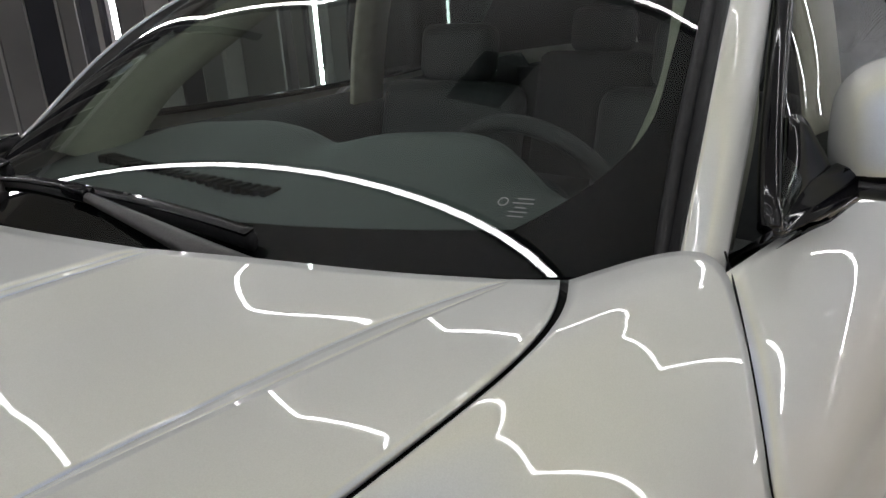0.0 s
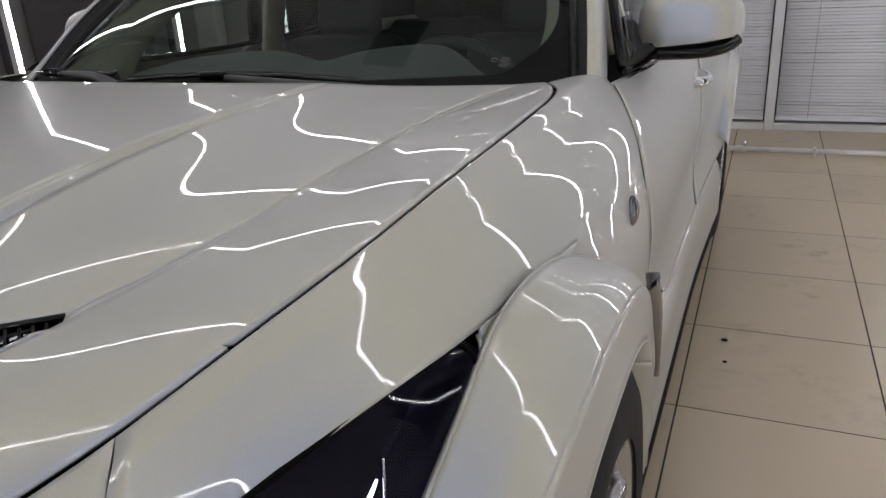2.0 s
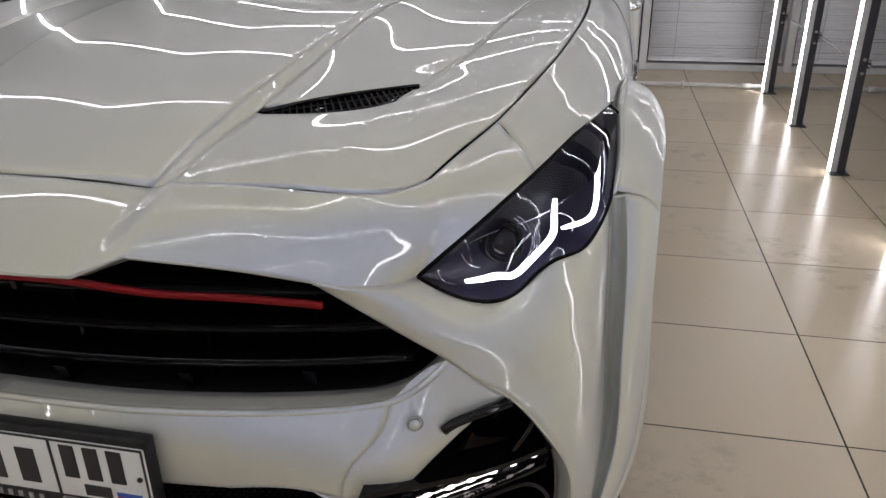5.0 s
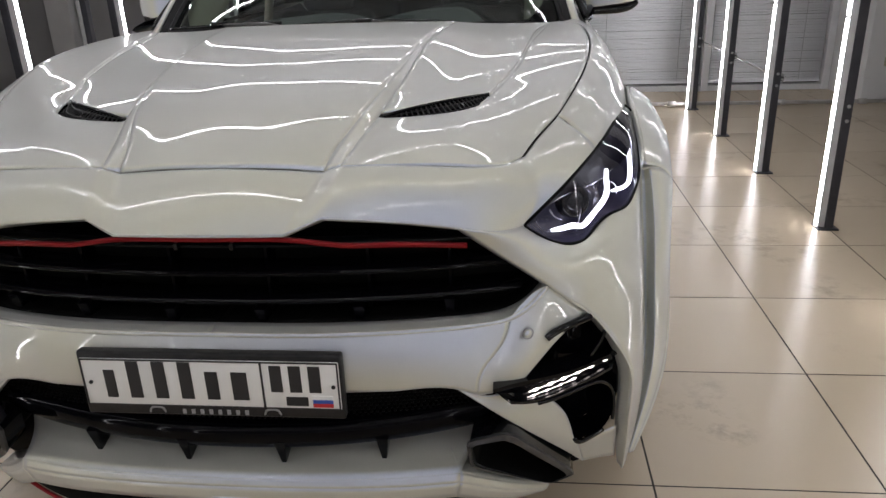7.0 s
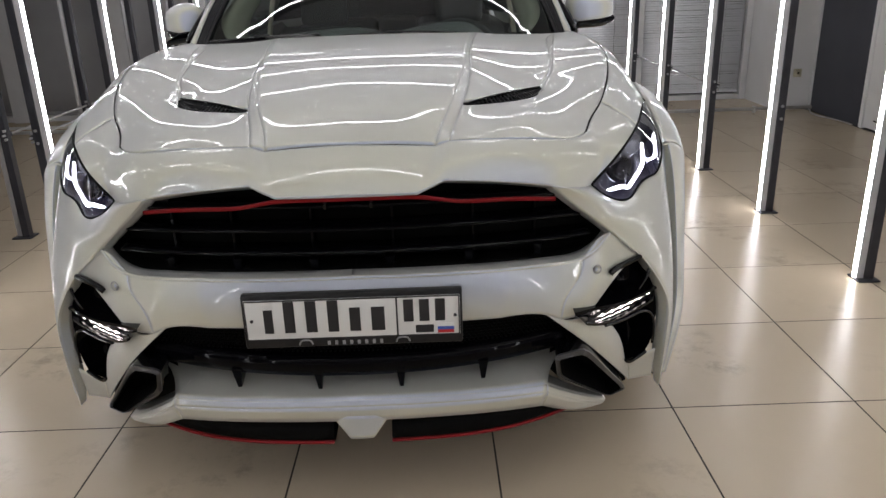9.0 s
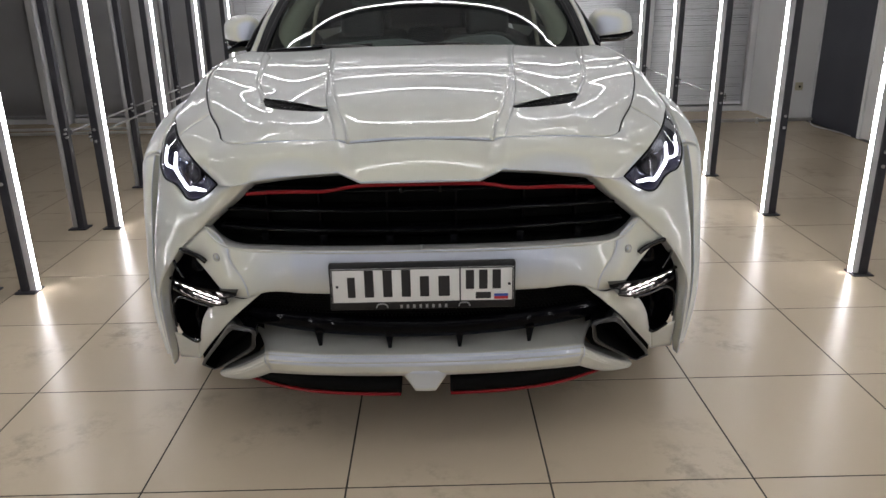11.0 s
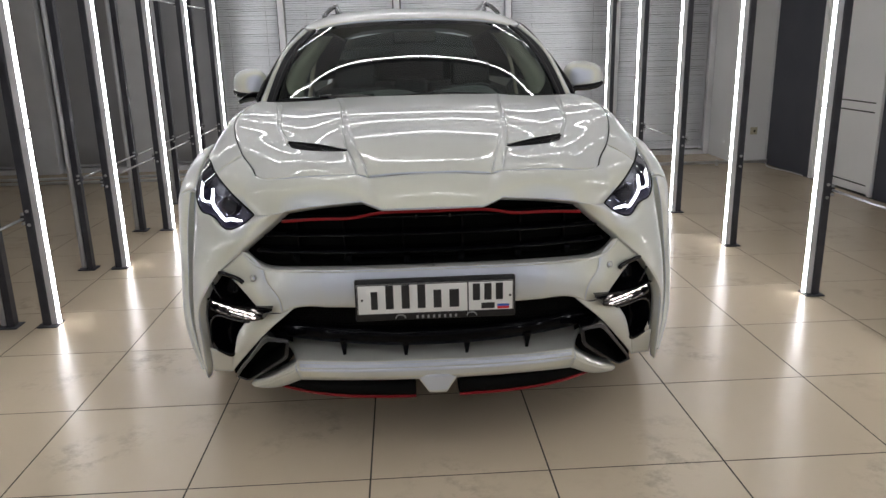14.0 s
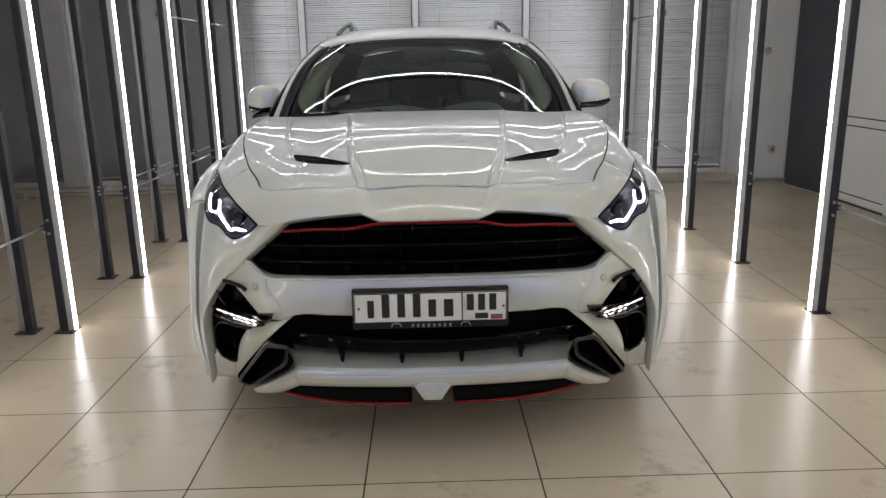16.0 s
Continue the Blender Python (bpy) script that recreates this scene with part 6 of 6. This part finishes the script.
# ---- wheels ----
def wheel(x, y, side):
    w = part("wheel", new_bm(), RUBBER, car)
    w.location = (x, y, 0.385)
    prof = [(-0.13, 0.255), (-0.135, 0.30), (-0.128, 0.345), (-0.112, 0.372), (-0.06, 0.383), (0.06, 0.383), (0.112, 0.372), (0.128, 0.345), (0.135, 0.30), (0.13, 0.255)]
    bm = new_bm()
    n = 96
    rings = [[bm.verts.new((px, (r + (0.004 if abs(px) < 0.115 and r > 0.37 and k % 2 else 0)) * math.cos(2 * math.pi * k / n), (r + (0.004 if abs(px) < 0.115 and r > 0.37 and k % 2 else 0)) * math.sin(2 * math.pi * k / n))) for k in range(n)] for px, r in prof]
    for a, b in zip(rings, rings[1:]):
        for k in range(n):
            bm.faces.new((a[k], a[(k + 1) % n], b[(k + 1) % n], b[k]))
    part("tyre", bm, RUBBER, w, "black treaded tyre")
    bm = new_bm()
    prof = [(0.122, 0.268), (0.128, 0.258), (0.115, 0.248), (0.02, 0.235), (-0.12, 0.25), (-0.125, 0.266)]
    rings = [[bm.verts.new((side * px, r * math.cos(2 * math.pi * k / 64), r * math.sin(2 * math.pi * k / 64))) for k in range(64)] for px, r in prof]
    for a, b in zip(rings, rings[1:]):
        for k in range(64):
            bm.faces.new((a[k], a[(k + 1) % 64], b[(k + 1) % 64], b[k]))
    for k in range(6):
        for d in (-0.13, 0.13):
            a = 2 * math.pi * k / 6 + d
            b = 2 * math.pi * k / 6 + d * 0.4
            bar(bm, (side * 0.075, 0.05 * math.cos(b), 0.05 * math.sin(b)), (side * 0.105, 0.252 * math.cos(a), 0.252 * math.sin(a)), 0.030, 0.022, up=(1, 0, 0), bevel=0.004)
    rod(bm, (side * 0.04, 0, 0), (side * 0.095, 0, 0), 0.07, 0.055, 24)
    part("rim", bm, RIM, w, "silver spoked rim")
    bm = rod(new_bm(), (side * 0.0, 0, 0), (side * 0.03, 0, 0), 0.19, seg=40)
    part("brake_disc", bm, STEEL_ROD, w)
    return w


for y in (1.02, 3.90):
    for s in (1, -1):
        wheel(s * 0.845, y, s)
# dark wheel houses and underbody
for y in (1.02, 3.90):
    both("wheel_liner", [loft([[(0.66, y + 0.5 * math.cos(a), 0.36 + 0.5 * math.sin(a)) for a in np.linspace(-0.2, math.pi + 0.2, 13)], [(0.945, y + 0.455 * math.cos(a), 0.375 + 0.455 * math.sin(a)) for a in np.linspace(-0.2, math.pi + 0.2, 13)]], 40, 4)], SEAL, "dark wheel house liner")
part("underbody", box(box(new_bm(), (-0.86, 1.5, 0.22), (0.86, 3.4, 0.42), 0.02), (-0.64, 0.32, 0.26), (0.64, 4.6, 0.60), 0.02), SEAL, car, smooth=False)
part("engine_cover", box(new_bm(), (-0.60, 0.62, 0.6), (0.60, 1.22, 0.98), 0.05), SEAL, car)
part("firewall", box(new_bm(), (-0.84, 1.42, 0.42), (0.84, 1.47, 1.05), 0.01), SEAL, car, smooth=False)
both("rear_pillar", [loft([[(0.80, 3.85, 1.15), (0.73, 3.80, 1.28), (0.66, 3.75, 1.40), (0.61, 3.72, 1.50)], [(0.76, 4.3, 1.14), (0.70, 4.2, 1.27), (0.62, 4.05, 1.40), (0.55, 4.0, 1.46)], [(0.70, 4.72, 1.12), (0.66, 4.45, 1.27), (0.61, 4.28, 1.35), (0.55, 4.1, 1.42)]], 16, 10)], PAINT, thick=0.02)
both("quarter_trim", [loft([[(0.78, 3.30, 1.12), (0.70, 3.35, 1.30), (0.58, 3.4, 1.47)], [(0.66, 4.60, 1.10), (0.60, 4.35, 1.27), (0.50, 4.05, 1.43)]], 12, 8)], LEATHER_DARK, "dark rear cabin trim", heart=(2, 3.8, 1.3))
part("trunk_wall", box(new_bm(), (-0.76, 3.60, 0.45), (0.76, 3.63, 1.05), 0.01), LEATHER_DARK, car, smooth=False)
part("parcel_shelf", box(new_bm(), (-0.72, 3.62, 1.02), (0.72, 4.62, 1.06), 0.01), LEATHER_DARK, car)
rear_glass = part("rear_window", sheet(new_bm(), loft([[(-0.55, 4.1, 1.42), (0, 4.12, 1.49), (0.55, 4.1, 1.42)], [(-0.66, 4.45, 1.27), (0, 4.50, 1.31), (0.66, 4.45, 1.27)], [(-0.70, 4.72, 1.12), (0, 4.80, 1.12), (0.70, 4.72, 1.12)]], 24, 10)), PRIVACY_GLASS, car, "dark tinted rear window")
rear_glass.visible_shadow = False
# added dark sheet that blocks the brightness through the lower rear glass
part("rear_glass_blackout", sheet(new_bm(), loft([[(-0.64, 4.40, 1.255), (-0.30, 4.42, 1.285), (0, 4.43, 1.29), (0.30, 4.42, 1.285), (0.64, 4.40, 1.255)], [(-0.70, 4.62, 1.06), (-0.30, 4.68, 1.06), (0, 4.69, 1.06), (0.30, 4.68, 1.06), (0.70, 4.62, 1.06)]], 24, 5)), LEATHER_DARK, car, "dark sheet added inside the lower rear window", thick=0.006)
part("tail", sheet(new_bm(), loft([[(-0.70, 4.72, 1.12), (0, 4.80, 1.12), (0.70, 4.72, 1.12)], [(-0.80, 4.75, 0.6), (0, 4.86, 0.6), (0.80, 4.75, 0.6)], [(-0.78, 4.7, 0.3), (0, 4.78, 0.3), (0.78, 4.7, 0.3)]], 24, 20)), PAINT, car, "rear end", thick=0.01)

# ---- interior ----
BROW = [(-0.79, 1.045), (-0.62, 1.085), (-0.45, 1.122), (-0.28, 1.140), (-0.12, 1.148), (-0.03, 1.134), (0.03, 1.120), (0.12, 1.136), (0.20, 1.150), (0.30, 1.158), (0.40, 1.148), (0.48, 1.088), (0.60, 1.058), (0.79, 1.045)]
bow = lambda x: 0.16 * abs(x) ** 2
DASH_ROWS = [
    full([(0, 1.37, 1.062), (0.35, 1.42, 1.059), (0.62, 1.55, 1.050), (0.76, 1.70, 1.04)]),
    [(x, 1.56 + 2 * bow(x), 1.068 + (z - 1.068) * 0.15) for x, z in BROW],
    [(x, 1.74 + bow(x), 1.070 + (z - 1.070) * 0.62) for x, z in BROW],
    [(x, 1.86 + 0.3 * bow(x), z) for x, z in BROW],
    [(x, 1.92, z - 0.045) for x, z in BROW],
    [(x, 1.935, 0.8) for x, z in BROW],
]
dash = part("dashboard", sheet(new_bm(), loft(DASH_ROWS, 110, 40), heart=(0, 1.7, 0.6)), DASH, car, "dark grey-green dashboard")
bm = new_bm()
for k in range(24):
    x = -0.46 + 0.025 * k
    yy = 1.62 + 0.12 * x * x
    box(bm, (x, yy, 1.072), (x + 0.013, yy + 0.035, 1.0945), 0.002)
part("defroster_vent", bm, SEAL, dash, smooth=False)


def seat(x, y, hide):
    drop = 0.17
    s = part("seat", box(new_bm(), (x - 0.26, y - 0.30, 0.42), (x + 0.26, y + 0.24, 0.74 - drop), 0.06), hide, car, "dark leather seat")
    bm = new_bm()
    bmesh.ops.create_cube(bm, size=1, matrix=Matrix.Translation((x, y + 0.30, 0.98 - drop)) @ Matrix.Rotation(radians(-14), 4, "X") @ Matrix.Diagonal((0.50, 0.14, 0.62, 1)))
    bmesh.ops.bevel(bm, geom=bm.edges[:], offset=0.055, segments=4, affect="EDGES", profile=0.5)
    part("backrest", bm, hide, s)
    bm = new_bm()
    bmesh.ops.create_cube(bm, size=1, matrix=Matrix.Translation((x, y + 0.405, 1.36 - drop)) @ Matrix.Rotation(radians(-10), 4, "X") @ Matrix.Diagonal((0.26, 0.10, 0.17, 1)))
    bmesh.ops.bevel(bm, geom=bm.edges[:], offset=0.04, segments=4, affect="EDGES", profile=0.5)
    part("headrest", bm, hide, s)
    return s


for x in (0.38, -0.38):
    seat(x, 2.35, LEATHER_GREY)
    seat(x, 3.25, LEATHER_DARK)
part("centre_backrest", box(new_bm(), (-0.13, 3.50, 0.55), (0.13, 3.60, 1.13), 0.04), LEATHER_DARK, car)
wh = part("steering_wheel", new_bm(), LEATHER_DARK, car, "dark leather steering wheel")
wh.location, wh.rotation_euler = (0.345, 2.06, 0.985), (radians(114), 0, 0)
part("wheel_ring", tube(new_bm(), [(0.185 * math.cos(a), 0.185 * math.sin(a), 0) for a in np.linspace(0, 2 * math.pi, 33)], 0.016, 80, 10), LEATHER_DARK, wh)
bm = new_bm()
for a in (-0.1, math.pi + 0.1, -math.pi / 2):
    bar(bm, (0, 0, -0.01), (0.18 * math.cos(a), 0.18 * math.sin(a), 0), 0.04, 0.014, up=(0, 0, 1), bevel=0.003)
bmesh.ops.create_uvsphere(bm, u_segments=20, v_segments=10, radius=1, matrix=Matrix.Diagonal((0.085, 0.07, 0.03, 1)))
part("spokes", bm, LEATHER_DARK, wh)
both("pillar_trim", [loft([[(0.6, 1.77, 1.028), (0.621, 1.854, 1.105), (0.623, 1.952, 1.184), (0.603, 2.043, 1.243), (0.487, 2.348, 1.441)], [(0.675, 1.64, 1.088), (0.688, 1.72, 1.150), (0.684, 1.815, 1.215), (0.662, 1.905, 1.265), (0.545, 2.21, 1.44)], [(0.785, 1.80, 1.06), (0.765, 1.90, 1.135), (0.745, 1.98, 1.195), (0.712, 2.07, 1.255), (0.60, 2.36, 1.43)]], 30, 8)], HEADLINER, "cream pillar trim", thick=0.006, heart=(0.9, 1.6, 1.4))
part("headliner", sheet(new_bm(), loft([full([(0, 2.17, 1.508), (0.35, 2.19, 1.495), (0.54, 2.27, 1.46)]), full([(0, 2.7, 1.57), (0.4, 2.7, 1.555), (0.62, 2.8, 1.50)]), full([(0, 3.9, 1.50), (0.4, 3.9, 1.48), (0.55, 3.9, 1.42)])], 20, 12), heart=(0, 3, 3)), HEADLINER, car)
both("side_rail_trim", [loft([[(0.54, 2.30, 1.46), (0.615, 2.8, 1.495), (0.57, 3.4, 1.475), (0.52, 3.95, 1.42)], [(0.67, 2.36, 1.45), (0.725, 2.8, 1.425), (0.71, 3.4, 1.415), (0.63, 3.98, 1.37)]], 20, 6)], LEATHER_GREY, "grey roof edge trim", thick=0.006)
bm = new_bm()
bmesh.ops.create_cube(bm, size=1, matrix=Matrix.Translation((0, 2.00, 1.425)) @ Matrix.Diagonal((0.24, 0.03, 0.065, 1)))
bmesh.ops.bevel(bm, geom=bm.edges[:], offset=0.012, segments=3, affect="EDGES", profile=0.5)
part("rear_view_mirror", bm, SATIN_BLACK, car)
both("door_card", [loft([[(0.82, 1.85, 1.065), (0.84, 2.4, 1.062), (0.84, 3.0, 1.07), (0.80, 3.7, 1.10)], [(0.77, 1.85, 1.03), (0.78, 2.4, 1.03), (0.78, 3.0, 1.03), (0.76, 3.7, 1.05)], [(0.78, 1.85, 0.6), (0.79, 2.4, 0.6), (0.79, 3.0, 0.6), (0.77, 3.7, 0.6)]], 20, 10)], LEATHER_GREY, heart=(2, 2.5, 0.9))
both_solid("curtain", lambda bm: ribbon(bm, [(0.68, 2.64, 1.05), (0.63, 2.645, 1.30), (0.58, 2.66, 1.47)], 0.15, 20, across=(0.15, 1, 0), thick=0.02), LEATHER_CREAM, "cream centre pillar trim")
part("console", box(new_bm(), (-0.13, 1.95, 0.5), (0.13, 2.75, 0.86), 0.03), LEATHER_DARK, car)

# ---- number plate ----
plate = thing("number_plate", "white registration plate in a black holder on the bumper", "number plate", at=(0, -0.012, 0.578))
part("holder", box(new_bm(), (-0.266, -0.010, -0.070), (0.264, 0.012, 0.072), 0.005), SATIN_BLACK, plate, "black plastic holder")
part("base", box(new_bm(), (-0.260, -0.0135, -0.046), (0.258, -0.008, 0.058), 0.002), PLATE_WHITE, plate, "white pressed plate")
ink = []
x = -0.222
for w, h in ((0.036, 0.062), (0.040, 0.082), (0.040, 0.082), (0.040, 0.082), (0.040, 0.062), (0.046, 0.062)):
    ink.append((x, -0.028, x + w, -0.028 + h))
    x += w + 0.0125
for a, b, c, d in ink:
    part("character_bar", box(new_bm(), (a + 0.008, -0.0150, b), (c - 0.006, -0.0130, d), 0.0008), INK, plate, smooth=False)
for k in range(3):
    part("region_bar", box(new_bm(), (0.122 + 0.038 * k, -0.0150, -0.008), (0.146 + 0.038 * k, -0.0130, 0.050), 0.0008), INK, plate, smooth=False)
part("country_bar", box(new_bm(), (0.150, -0.0150, -0.038), (0.194, -0.0130, -0.018), 0.0008), INK, plate, smooth=False)
part("divider", box(new_bm(), (0.104, -0.0150, -0.046), (0.108, -0.0130, 0.058)), INK, plate, smooth=False)
for lo, hi in (((-0.259, -0.046), (0.257, -0.043)), ((-0.259, 0.055), (0.257, 0.058)), ((-0.259, -0.046), (-0.256, 0.058)), ((0.254, -0.046), (0.257, 0.058))):
    part("border", box(new_bm(), (lo[0], -0.0146, lo[1]), (hi[0], -0.0130, hi[1])), INK, plate, smooth=False)
for k, m in enumerate((FLAG_RED, FLAG_BLUE, FLAG_WHITE)):
    part("flag_stripe", box(new_bm(), (0.203, -0.0152, -0.040 + 0.0085 * k), (0.243, -0.0130, -0.0315 + 0.0085 * k)), m, plate, smooth=False)
for x in (-0.243, 0.246):
    part("rivet", rod(new_bm(), (x, -0.0165, 0.006), (x, -0.013, 0.006), 0.004, seg=12), INK, plate)
for a, b in ((-0.062, 0.066),):
    for k in range(8):
        xx = a + (b - a) * k / 7.0
        part("maker_bar", box(new_bm(), (xx - 0.004, -0.0118, -0.064), (xx + 0.003, -0.0095, -0.054)), GREY_INK, plate, smooth=False)
for xx in (-0.118, 0.118):
    part("maker_mark", tube(new_bm(), [(xx - 0.016, -0.0105, -0.062), (xx - 0.012, -0.0105, -0.053), (xx, -0.0105, -0.050), (xx + 0.012, -0.0105, -0.053), (xx + 0.016, -0.0105, -0.062)], 0.0022, 30, 6), GREY_INK, plate)


# ---- floor tiles ----
T, GX, GY = 0.6, 0.962, 0.448
tile_bm = box(new_bm(), (-0.2972, -0.2972, -0.012), (0.2972, 0.2972, 0.0), 0.0007)
tile_me = bpy.data.meshes.new("tile")
tile_bm.to_mesh(tile_me)
tile_bm.free()
tile_me.materials.append(TILE)
far = []
for i in range(-13, 6):
    for j in range(-11, 11):
        x, y = GX + T * (i + 0.5), GY + T * (j + 0.5)
        if x > X_RIGHT + 0.2 or x < X_LEFT - 0.2 or y > Y_NICHE + 0.2 or y < Y_FRONT - 0.2:
            continue
        if -3.3 < x < 4.3 and -2.2 < y < 6.9:
            t = new("tile", tile_me)
            t.location = (x, y, 0.0)
            t.parent = floor
        else:
            far.append((x, y))
bm = new_bm()
for x, y in far:
    box(bm, (x - 0.2972, y - 0.2972, -0.012), (x + 0.2972, y + 0.2972, 0.0))
plugs = thing("floor_plug", "small dark round plug set in the floor tiles", "plug", kind="structure", at=(1.077, 2.744, 0.0))
part("ring", tube(new_bm(), [(0.014 * math.cos(a), 0.014 * math.sin(a), 0.001) for a in np.linspace(0, 2 * math.pi, 17)], 0.002, 32, 6), STEEL_ROD, plugs)
part("cap", rod(new_bm(), (0, 0, -0.004), (0, 0, 0.0012), 0.012, seg=16), SEAL, plugs)
plug_small = thing("floor_plug", "small dark round plug set in the floor tiles", "plug", kind="structure", at=(1.088, 2.579, 0.0))
part("cap", rod(new_bm(), (0, 0, -0.004), (0, 0, 0.0015), 0.008, seg=12), SEAL, plug_small)
rest = part("tiles_far", bm, TILE, floor, smooth=False)
rest["kind"] = "stuff"
